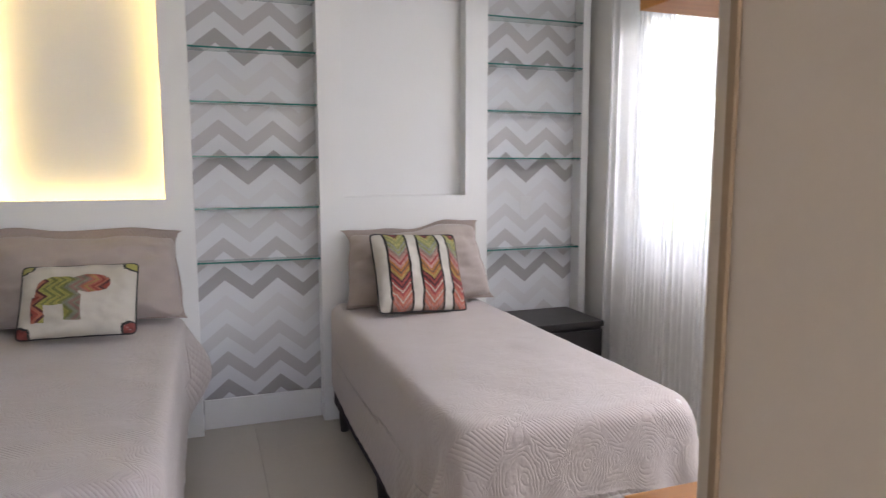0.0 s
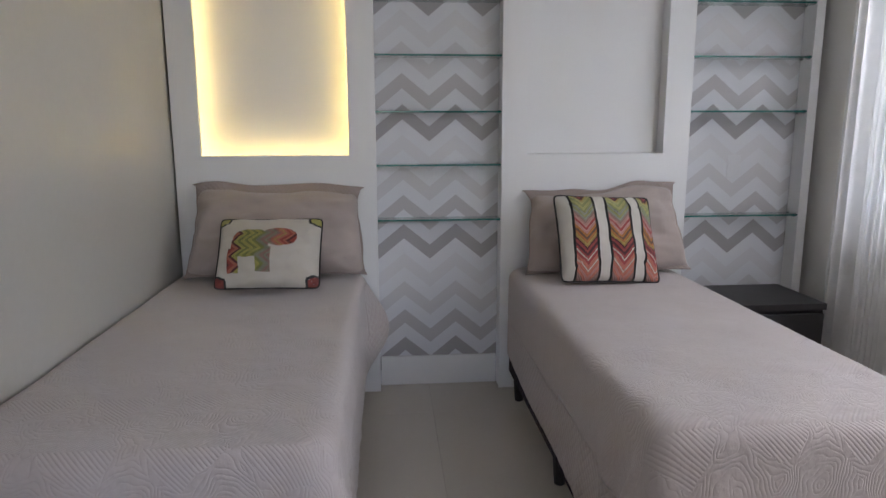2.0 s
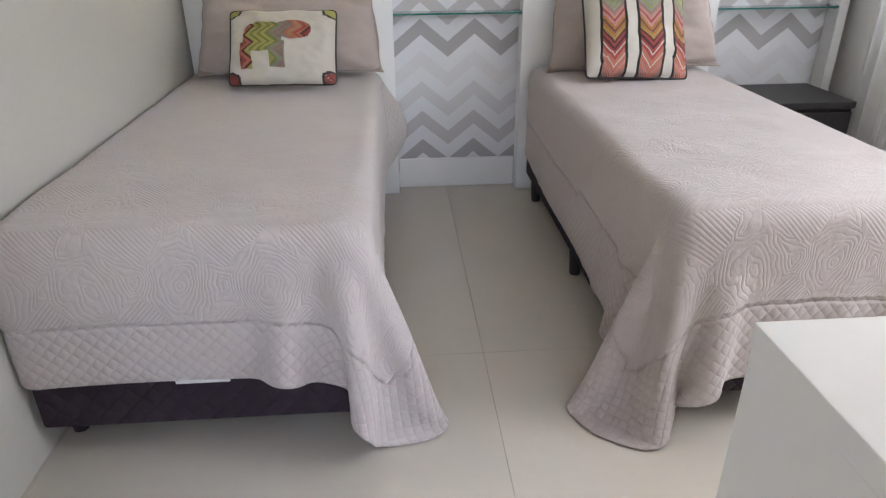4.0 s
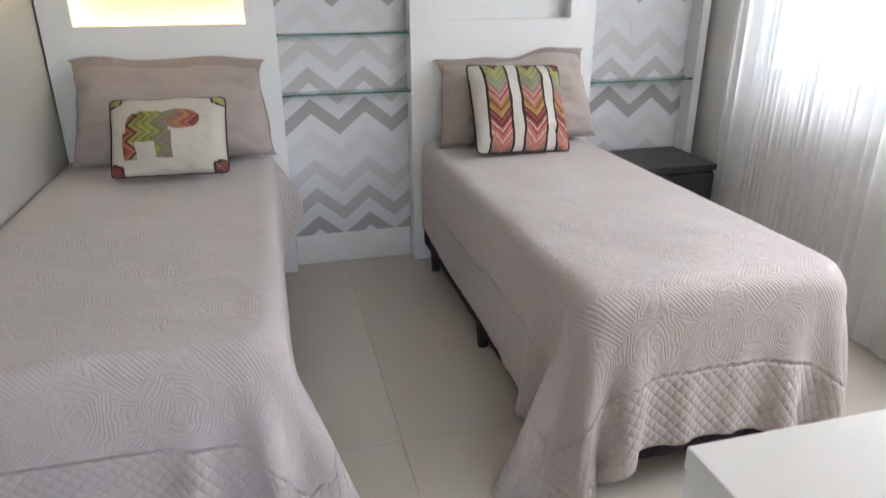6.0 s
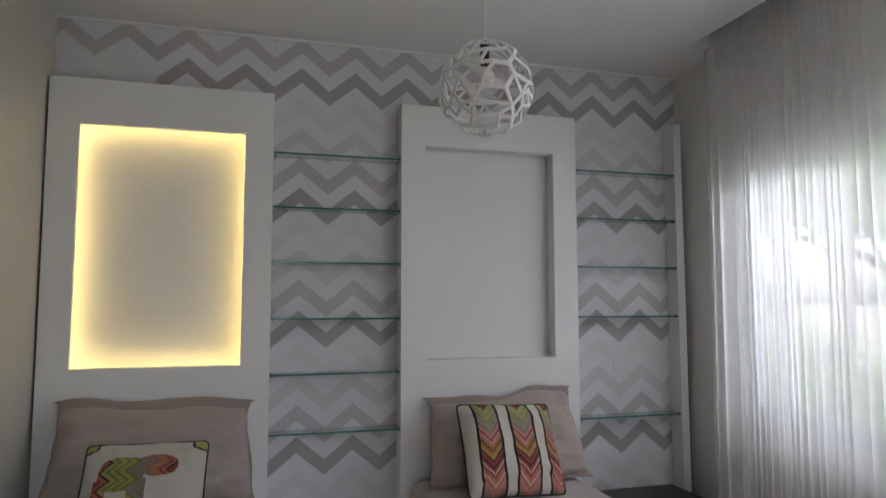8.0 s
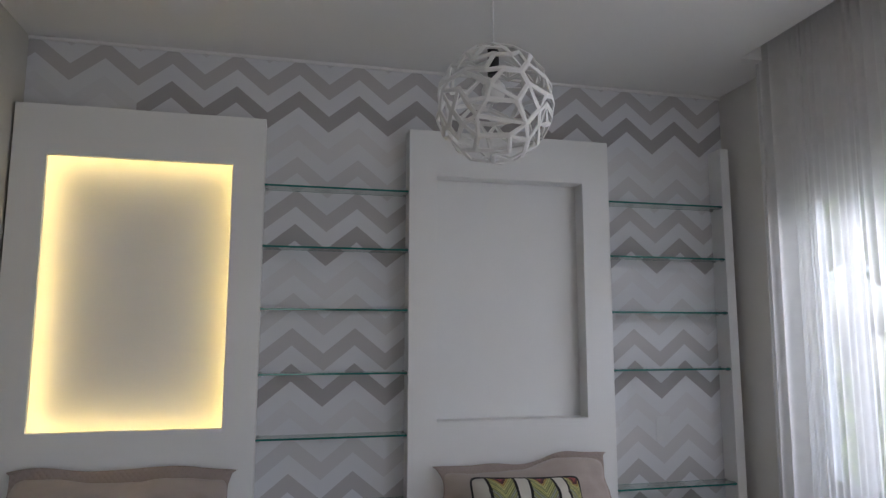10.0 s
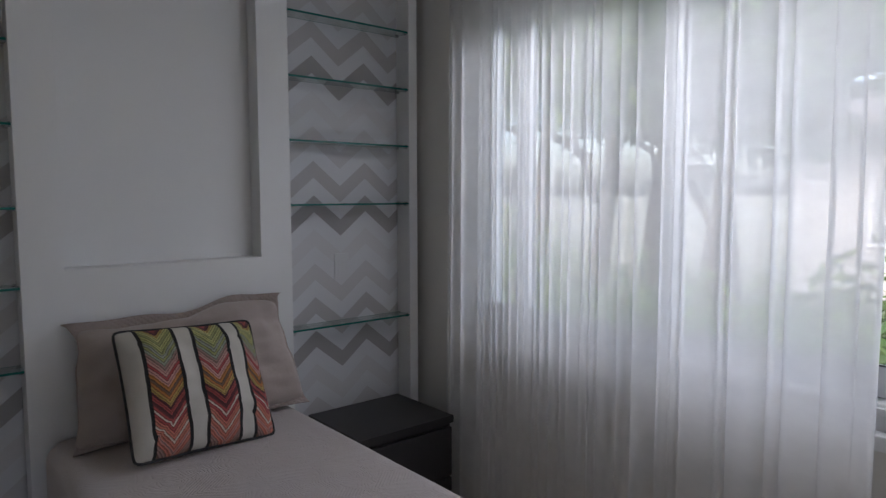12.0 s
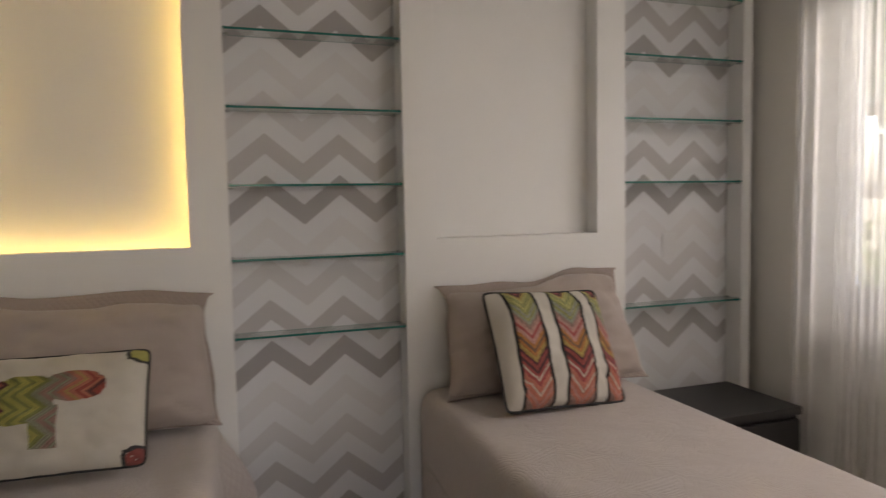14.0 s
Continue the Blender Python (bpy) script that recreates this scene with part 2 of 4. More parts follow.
    l.new(bump_node(nt, h, 0.85, 0.006), p.inputs["Normal"])
    return m


quilt = make_quilt()


def make_dark_quilt():
    m, n, l, p = shader("dark_quilted_fabric")
    nt = m.node_tree
    s = xyz(nt, coords(nt))
    q = math_node(nt, 'ADD', s[0], s[1])
    a = math_node(nt, 'MULTIPLY', math_node(nt, 'ADD', q, s[2]), math.pi / 0.06)
    b = math_node(nt, 'MULTIPLY', math_node(nt, 'SUBTRACT', q, s[2]), math.pi / 0.06)
    h = math_node(nt, 'POWER', math_node(nt, 'MULTIPLY', math_node(nt, 'ABSOLUTE', math_node(nt, 'SINE', a)), math_node(nt, 'ABSOLUTE', math_node(nt, 'SINE', b))), 0.5)
    f = noise_node(nt, coords(nt), 400, 2)
    l.new(mix_node(nt, f, (0.022, 0.014, 0.022), (0.045, 0.032, 0.043)), p.inputs["Base Color"])
    p.inputs["Roughness"].default_value = 0.8
    p.inputs["Specular IOR Level"].default_value = 0.25
    l.new(bump_node(nt, math_node(nt, 'MULTIPLY_ADD', f, 0.1, h), 0.7, 0.008), p.inputs["Normal"])
    return m


dark_quilt = make_dark_quilt()


def make_cotton(name, c1, c2, stripe=0.0):
    m, n, l, p = shader(name)
    nt = m.node_tree
    uv = coords(nt, "UV")
    s = xyz(nt, uv)
    weave = noise_node(nt, uv, 700, 2)
    soft = noise_node(nt, uv, 9, 3)
    col = mix_node(nt, soft, c1, c2)
    h = math_node(nt, 'MULTIPLY', weave, 0.3)
    if stripe:
        a = math_node(nt, 'MULTIPLY', math_node(nt, 'ADD', s[0], s[1]), math.pi / stripe)
        b = math_node(nt, 'MULTIPLY', math_node(nt, 'SUBTRACT', s[0], s[1]), math.pi / stripe)
        dia = math_node(nt, 'MULTIPLY', math_node(nt, 'ABSOLUTE', math_node(nt, 'SINE', a)), math_node(nt, 'ABSOLUTE', math_node(nt, 'SINE', b)))
        h = math_node(nt, 'ADD', h, dia)
    h = math_node(nt, 'ADD', h, math_node(nt, 'MULTIPLY', noise_node(nt, uv, 14, 4), 2.4))
    l.new(col, p.inputs["Base Color"])
    p.inputs["Roughness"].default_value = 0.85
    p.inputs["Sheen Weight"].default_value = 0.2
    l.new(bump_node(nt, h, 0.4, 0.006), p.inputs["Normal"])
    return m


sham_cotton = make_cotton("sham_cotton", (0.385, 0.322, 0.292), (0.44, 0.372, 0.338))
sham_quilted = make_cotton("sham_quilted", (0.32, 0.262, 0.236), (0.38, 0.316, 0.286), 0.022)
cream_linen = make_cotton("cream_linen", (0.50, 0.465, 0.405), (0.57, 0.53, 0.46))


def ramp(nt, fac, stops, constant=True):
    r = nt.nodes.new("ShaderNodeValToRGB")
    r.color_ramp.interpolation = 'CONSTANT' if constant else 'LINEAR'
    e = r.color_ramp.elements
    e[0].position, e[0].color = stops[0][0], (*stops[0][1], 1)
    e[1].position, e[1].color = stops[1][0], (*stops[1][1], 1)
    for pos, col in stops[2:]:
        s = e.new(pos)
        s.color = (*col, 1)
    nt.links.new(fac, r.inputs[0])
    return r.outputs[0]


BANDS = ((0.12, 0.355), (0.475, 0.715), (0.83, 1.0))   # embroidered bands across the striped cushion


def make_striped():
    """Cream linen with three embroidered chevron bands edged in black. UV runs 0 to 1 over the front."""
    m, n, l, p = shader("striped_embroidery")
    nt = m.node_tree
    uv = coords(nt, "UV")
    s = xyz(nt, uv)
    u, v = s[0], s[1]
    inside = edge = tri = None
    for a, b in BANDS:
        c, w = (a + b) / 2, (b - a) / 2
        if b > 0.99:
            c, w = 0.945, 0.115
        d = math_node(nt, 'ABSOLUTE', math_node(nt, 'SUBTRACT', u, c))
        i = math_node(nt, 'LESS_THAN', d, w)
        g = math_node(nt, 'LESS_THAN', math_node(nt, 'ABSOLUTE', math_node(nt, 'SUBTRACT', d, w)), 0.012)
        t = math_node(nt, 'MULTIPLY', d, i)
        inside = i if inside is None else math_node(nt, 'MAXIMUM', inside, i)
        edge = g if edge is None else math_node(nt, 'MAXIMUM', edge, g)
        tri = t if tri is None else math_node(nt, 'ADD', tri, t)
    fray = math_node(nt, 'MULTIPLY_ADD', noise_node(nt, uv, 60, 2), 0.02, -0.01)
    w = math_node(nt, 'SUBTRACT', v, math_node(nt, 'MULTIPLY', tri, 1.25))
    w = math_node(nt, 'ADD', w, fray)
    w = math_node(nt, 'MULTIPLY_ADD', w, 0.85, 0.14)
    red, coral, pink = (0.40, 0.07, 0.065), (0.58, 0.19, 0.13), (0.54, 0.28, 0.24)
    plum, brown, rust = (0.11, 0.025, 0.03), (0.17, 0.10, 0.06), (0.48, 0.19, 0.05)
    lime, olive, sage, cream = (0.47, 0.46, 0.17), (0.31, 0.33, 0.13), (0.30, 0.33, 0.25), (0.62, 0.52, 0.42)
    mauve, ochre = (0.33, 0.2, 0.17), (0.46, 0.31, 0.08)
    stops = [(0.0, brown), (0.05, mauve), (0.10, coral), (0.135, pink), (0.16, coral), (0.20, cream), (0.215, coral), (0.26, red),
             (0.295, cream), (0.31, red), (0.34, plum), (0.375, red), (0.40, plum), (0.425, ochre), (0.455, rust), (0.485, brown),
             (0.51, rust), (0.54, pink), (0.575, red), (0.605, pink), (0.64, mauve), (0.67, sage), (0.70, olive), (0.725, sage),
             (0.755, olive), (0.785, lime), (0.81, olive), (0.84, lime), (0.88, ochre), (0.905, plum), (0.935, red), (0.97, plum)]
    thread_col = ramp(nt, w, stops)
    lines = math_node(nt, 'SINE', math_node(nt, 'MULTIPLY', w, 2 * math.pi / 0.024))
    thread_col = mix_node(nt, math_node(nt, 'MULTIPLY_ADD', lines, 0.5, 0.16, clamp=True), thread_col, (0.05, 0.025, 0.02))
    soft = noise_node(nt, uv, 5, 3)
    base = mix_node(nt, soft, (0.54, 0.51, 0.46), (0.60, 0.57, 0.515))
    col = mix_node(nt, inside, base, thread_col)
    col = mix_node(nt, edge, col, (0.012, 0.011, 0.011))
    l.new(col, p.inputs["Base Color"])
    p.inputs["Roughness"].default_value = 0.8
    h = math_node(nt, 'ADD', math_node(nt, 'MULTIPLY', lines, inside), math_node(nt, 'MULTIPLY', noise_node(nt, uv, 160, 2), 1.5))
    l.new(bump_node(nt, h, 0.25, 0.002), p.inputs["Normal"])
    return m


striped = make_striped()


def make_patch():
    """Zigzag embroidery of the appliqué: green to red from one end to the other. UV runs 0 to 1 over the cushion."""
    m, n, l, p = shader("zigzag_embroidery")
    nt = m.node_tree
    uv = coords(nt, "UV")
    s = xyz(nt, uv)
    zig = math_node(nt, 'ABSOLUTE', math_node(nt, 'SUBTRACT', math_node(nt, 'PINGPONG', math_node(nt, 'ADD', s[1], 0.06), 0.22), 0.11))
    w = math_node(nt, 'ADD', s[0], math_node(nt, 'MULTIPLY', zig, 0.9))
    red, coral, plum = (0.36, 0.06, 0.045), (0.50, 0.16, 0.10), (0.12, 0.03, 0.03)
    lime, olive, sage, ochre, mauve = (0.42, 0.40, 0.10), (0.22, 0.25, 0.07), (0.26, 0.27, 0.19), (0.42, 0.28, 0.09), (0.32, 0.19, 0.16)
    stops = [(0.0, plum), (0.16, red), (0.2, coral), (0.235, plum), (0.27, lime), (0.31, olive), (0.345, lime), (0.39, olive), (0.42, lime),
             (0.46, olive), (0.495, sage), (0.54, mauve), (0.575, sage), (0.60, mauve), (0.635, coral), (0.665, ochre), (0.69, coral),
             (0.72, red), (0.75, coral), (0.78, plum), (0.81, red), (0.86, coral)]
    c = ramp(nt, w, stops)
    lines = math_node(nt, 'SINE', math_node(nt, 'MULTIPLY', w, 2 * math.pi / 0.024))
    c = mix_node(nt, math_node(nt, 'MULTIPLY_ADD', lines, 0.38, 0.24, clamp=True), c, (0.06, 0.03, 0.02))
    l.new(c, p.inputs["Base Color"])
    p.inputs["Roughness"].default_value = 0.8
    l.new(bump_node(nt, lines, 0.25, 0.002), p.inputs["Normal"])
    return m


patch_thread = make_patch()


def make_sheer():
    m, n, l, p = shader("sheer_voile")
    nt = m.node_tree
    v = coords(nt, "UV")
    s = xyz(nt, v)
    weave = noise_node(nt, v, 900, 1)
    slub = noise_node(nt, v, 16, 3)
    n.remove(p)
    clear = n.new("ShaderNodeBsdfTransparent")
    thin = n.new("ShaderNodeBsdfTranslucent")
    face = n.new("ShaderNodeBsdfDiffuse")
    for b in (thin, face):
        b.inputs["Color"].default_value = (0.97, 0.97, 0.972, 1)
    a = n.new("ShaderNodeMixShader")
    a.inputs[0].default_value = 0.36
    l.new(thin.outputs[0], a.inputs[1])
    l.new(face.outputs[0], a.inputs[2])
    b = n.new("ShaderNodeMixShader")
    f = math_node(nt, 'ADD', math_node(nt, 'MULTIPLY_ADD', weave, 0.08, 0.57), math_node(nt, 'MULTIPLY', slub, 0.12))
    l.new(f, b.inputs[0])
    l.new(clear.outputs[0], b.inputs[1])
    l.new(a.outputs[0], b.inputs[2])
    l.new(b.outputs[0], n["Material Output"].inputs[0])
    return m


sheer = make_sheer()


def make_glass(name, tint, rough=0.0, weight=1.0):
    m, n, l, p = shader(name)
    p.inputs["Base Color"].default_value = (*tint, 1)
    p.inputs["Roughness"].default_value = rough
    p.inputs["IOR"].default_value = 1.5
    p.inputs["Transmission Weight"].default_value = weight
    return m


glass_clear = make_glass("glass_clear", (0.90, 0.975, 0.955))
glass_edge = make_glass("glass_edge", (0.03, 0.26, 0.23), 0.12, 0.35)
pane_glass = make_glass("pane_glass", (0.98, 1.0, 0.99))


def make_glow(name, colour, strength):
    m, n, l, p = shader(name)
    p.inputs["Base Color"].default_value = (0.8, 0.8, 0.75, 1)
    p.inputs["Emission Color"].default_value = (*colour, 1)
    p.inputs["Emission Strength"].default_value = strength
    return m


led_glow = make_glow("led_glow", (1.0, 0.74, 0.25), LED)


# ---- mesh helpers ----
def box(bm, x0, x1, y0, y1, z0, z1, mat_index=0):
    vs = [bm.verts.new((x, y, z)) for x in (x0, x1) for y in (y0, y1) for z in (z0, z1)]
    for q in ((0, 1, 3, 2), (4, 6, 7, 5), (0, 4, 5, 1), (2, 3, 7, 6), (0, 2, 6, 4), (1, 5, 7, 3)):
        f = bm.faces.new([vs[i] for i in q])
        f.material_index = mat_index
    return vs


def bevel(bm, width, segments=2):
    bmesh.ops.bevel(bm, geom=bm.edges[:], offset=width, segments=segments, affect='EDGES', profile=0.6)


def rounded(x0, x1, y0, y1, z0, z1, r=0.004, segments=2):
    bm = bmesh.new()
    box(bm, x0, x1, y0, y1, z0, z1)
    bevel(bm, r, segments)
    return bm


def mesh_of(name, bm, mats, smooth=False):
    me = bpy.data.meshes.new(name)
    bmesh.ops.recalc_face_normals(bm, faces=bm.faces[:])
    bm.to_mesh(me)
    bm.free()
    for m in mats if isinstance(mats, (list, tuple)) else [mats]:
        me.materials.append(m)
    if smooth:
        for f in me.polygons:
            f.use_smooth = True
    return me


def part(name, bm, material, parent=None, label="", smooth=False):
    ob = new(name, mesh_of(name, bm, material, smooth))
    ob.parent = parent
    if label:
        tagged(ob, label)
    return ob


def thing(name, at, label, category, group=""):
    ob = new(name)
    ob.location = at
    ob.empty_display_size = 0.05
    return tagged(ob, label, category, group)


def structure(name, bm, material, label, category=""):
    return tagged(part(name, bm, material), label, category, kind="structure")


def cylinder(bm, r, z0, z1, cx=0, cy=0, seg=20, r2=None):
    m = Matrix.Translation((cx, cy, (z0 + z1) / 2))
    bmesh.ops.create_cone(bm, cap_ends=True, segments=seg, radius1=r, radius2=r if r2 is None else r2, depth=z1 - z0, matrix=m)


# ---- the room: walls, floor, ceilings ----
XW, XE, YS, YN, ZC = -0.956, 2.25, 0.39, 3.6, 2.79
YH = -1.5                                            # far end of the hall behind the door
DOOR_L, DOOR_R, DOOR_H = -0.52, 0.373, 2.12
WIN_S, WIN_N, WIN_B, WIN_T = 0.72, 3.13, 0.82, 2.26

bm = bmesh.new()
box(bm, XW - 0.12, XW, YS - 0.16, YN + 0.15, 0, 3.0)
structure("wall_west", bm, left_wall_dimmed, "smooth warm white side wall beside the bed, darkened in colour for weaker light", "wall")
bm = bmesh.new()
box(bm, XW, XE, YN, YN + 0.15, 0, 3.0)
structure("wall_north", bm, wallpaper, "wall papered in grey and white chevrons", "wall")
bm = bmesh.new()
box(bm, XE, XE + 0.15, YS - 0.16, WIN_S, 0, 3.0)
box(bm, XE, XE + 0.15, WIN_N, YN + 0.15, 0, 3.0)
box(bm, XE, XE + 0.15, WIN_S, WIN_N, 0, WIN_B)
box(bm, XE, XE + 0.15, WIN_S, WIN_N, WIN_T, 3.0)
structure("wall_east", bm, wall_paint, "grey-white painted wall round the window", "wall")
bm = bmesh.new()
box(bm, XW, DOOR_L, YS - 0.16, YS, 0, 3.0)
box(bm, DOOR_R, XE, YS - 0.16, YS, 0, 3.0)
box(bm, DOOR_L, DOOR_R, YS - 0.16, YS, DOOR_H, 3.0)
structure("wall_south", bm, wall_paint, "painted wall with the doorway", "wall")
bm = bmesh.new()
box(bm, XW - 0.12, XW, YH, YS - 0.16, 0, 2.7)
box(bm, 1.3, 1.42, YH, YS - 0.16, 0, 2.7)
# the opening in the unseen end wall is added to hold the fill lamp
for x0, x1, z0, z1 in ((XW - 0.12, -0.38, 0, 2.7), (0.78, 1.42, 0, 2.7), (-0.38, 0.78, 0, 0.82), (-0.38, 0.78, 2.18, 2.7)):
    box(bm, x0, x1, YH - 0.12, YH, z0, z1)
structure("wall_hall", bm, wall_paint, "plain painted hall walls with an added opening for a fill lamp", "wall")
bm = bmesh.new()
box(bm, XW - 0.12, 1.42, YH - 0.12, YS - 0.16, 2.7, 2.82)
structure("ceiling_hall", bm, ceiling_paint, "plain white hall ceiling", "ceiling")

# plasterboard ceiling that stops short of the window, leaving a slot for the curtain
SLOT_X, SLOT_N = 2.035, 3.14
bm = bmesh.new()
box(bm, XW, SLOT_X, YS, SLOT_N, ZC, ZC + 0.03)
box(bm, XW, XE, SLOT_N, YN, ZC, ZC + 0.03)
box(bm, SLOT_X - 0.015, SLOT_X, YS, SLOT_N, ZC + 0.03, 2.985)
box(bm, SLOT_X, XE, SLOT_N, SLOT_N + 0.015, ZC + 0.03, 2.985)
box(bm, XW - 0.12, XE + 0.15, YS - 0.16, YN + 0.15, 3.0, 3.12)
structure("ceiling", bm, ceiling_paint, "white plasterboard ceiling with a curtain slot", "ceiling")
bm = bmesh.new()
box(bm, XW + 0.001, XE - 0.001, YN - 0.012, YN - 0.001, ZC - 0.014, ZC - 0.002)
structure("trim", bm, trim_white, "narrow white edge strip under the ceiling", "trim")

bm = rounded(0.004, 0.608, YN - 0.016, YN - 0.001, 0.001, 0.157, 0.003)
structure("baseboard", bm, trim_white, "white baseboard between the headboard panels", "baseboard")
bm = bmesh.new()
box(bm, XE - 0.014, XE - 0.001, YS + 0.002, 3.0, 0.001, 0.1)
structure("baseboard_east", bm, trim_white, "white baseboard under the window", "baseboard")

bm = bmesh.new()
box(bm, XW - 0.12, XE + 0.15, YH - 0.12, YN + 0.15, -0.15, -0.006)
floor = structure("floor", bm, grout, "polished beige porcelain tile floor", "floor")

# doorway lining and casing
bm = bmesh.new()
box(bm, DOOR_R - 0.015, DOOR_R - 0.001, YS - 0.19, YS + 0.012, 0.001, DOOR_H - 0.016)
box(bm, DOOR_L + 0.001, DOOR_L + 0.015, YS - 0.19, YS + 0.012, 0.001, DOOR_H - 0.016)
box(bm, DOOR_L + 0.001, DOOR_R - 0.001, YS - 0.19, YS + 0.012, DOOR_H - 0.015, DOOR_H - 0.001)
door = structure("door_1", bm, jamb_beige, "beige lacquered doorway lining", "doorway")
for name, x0, x1, z0, z1 in (("casing", DOOR_R - 0.01, DOOR_R + 0.06, 0.002, DOOR_H + 0.06), ("casing", DOOR_L - 0.06, DOOR_L + 0.01, 0.002, DOOR_H + 0.06),
                             ("casing", DOOR_L + 0.011, DOOR_R - 0.011, DOOR_H - 0.01, DOOR_H + 0.06)):
    part(name, rounded(x0, x1, YS + 0.013, YS + 0.024, z0, z1, 0.003), jamb_beige, door)
part("seal", rounded(DOOR_R - 0.019, DOOR_R - 0.0155, YS - 0.004, YS + 0.004, 0.002, DOOR_H - 0.02, 0.001, 1), gasket_brown, door, "brown rubber door seal")

# ---- window ----
win = thing("window_1", (XE + 0.06, (WIN_S + WIN_N) / 2, WIN_B), "white framed sliding window behind the sheer curtain", "window")
tagged(win, kind="structure")


def wbox(x0, x1, y0, y1, z0, z1, r=0.004):
    """A bar given in world metres, made in the window's own space."""
    o = win.location
    return rounded(x0 - o.x, x1 - o.x, y0 - o.y, y1 - o.y, z0 - o.z, z1 - o.z, r)


FX0, FX1 = XE + 0.015, XE + 0.11
for y0, y1 in ((WIN_S + 0.001, WIN_S + 0.05), (WIN_N - 0.05, WIN_N - 0.001)):
    part("window_frame", wbox(FX0, FX1, y0, y1, WIN_B + 0.001, WIN_T - 0.001), window_white, win)
part("window_frame", wbox(FX0, FX1, WIN_S + 0.051, WIN_N - 0.051, WIN_B + 0.001, WIN_B + 0.085), window_white, win)
part("window_frame", wbox(FX0, FX1, WIN_S + 0.051, WIN_N - 0.051, WIN_T - 0.06, WIN_T - 0.001), window_white, win)
part("window_sill", wbox(XE - 0.03, XE + 0.014, WIN_S - 0.03, WIN_N + 0.03, WIN_B - 0.03, WIN_B + 0.012), window_white, win)
part("track", wbox(FX0 - 0.012, FX0 - 0.001, WIN_S + 0.052, WIN_N - 0.052, WIN_B + 0.055, WIN_B + 0.075, 0.002), window_white, win)
SASH = ((2.905, 3.079, FX0 + 0.012), (2.21, 2.904, FX0 + 0.012), (1.52, 2.26, FX0 + 0.052), (0.771, 1.57, FX0 + 0.012))
for y0, y1, x0 in SASH:
    bar = 0.055 if y1 - y0 > 0.3 else 0.018
    z0, z1, x1 = WIN_B + 0.086, WIN_T - 0.061, x0 + 0.035
    sash = part("sash", wbox(x0, x1, y0, y0 + bar, z0, z1), window_white, win)
    part("stile", wbox(x0, x1, y1 - bar, y1, z0, z1), window_white, sash)
    part("rail", wbox(x0 + 0.001, x1 - 0.001, y0 + bar, y1 - bar, z0, z0 + 0.085), window_white, sash)
    part("rail", wbox(x0 + 0.001, x1 - 0.001, y0 + bar, y1 - bar, z1 - 0.06, z1), window_white, sash)
    pane = part("pane", wbox(x0 + 0.014, x0 + 0.019, y0 + bar - 0.005, y1 - bar + 0.005, z0 + 0.08, z1 - 0.055, 0.0005), pane_glass, sash)
    pane.visible_shadow = False
    part("gasket", wbox(x0 - 0.0015, x0 + 0.004, y0 + bar + 0.001, y1 - bar - 0.001, z0 + 0.0855, z0 + 0.090, 0.0005), black_rubber, sash, "thin dark glazing seal")
    part("latch", wbox(x0 - 0.02, x0 - 0.001, y0 + 0.016, y0 + 0.036, 1.42, 1.56, 0.003), window_white, sash)

# ---- headboard panels ----
PY, PZ = 3.5, 2.475


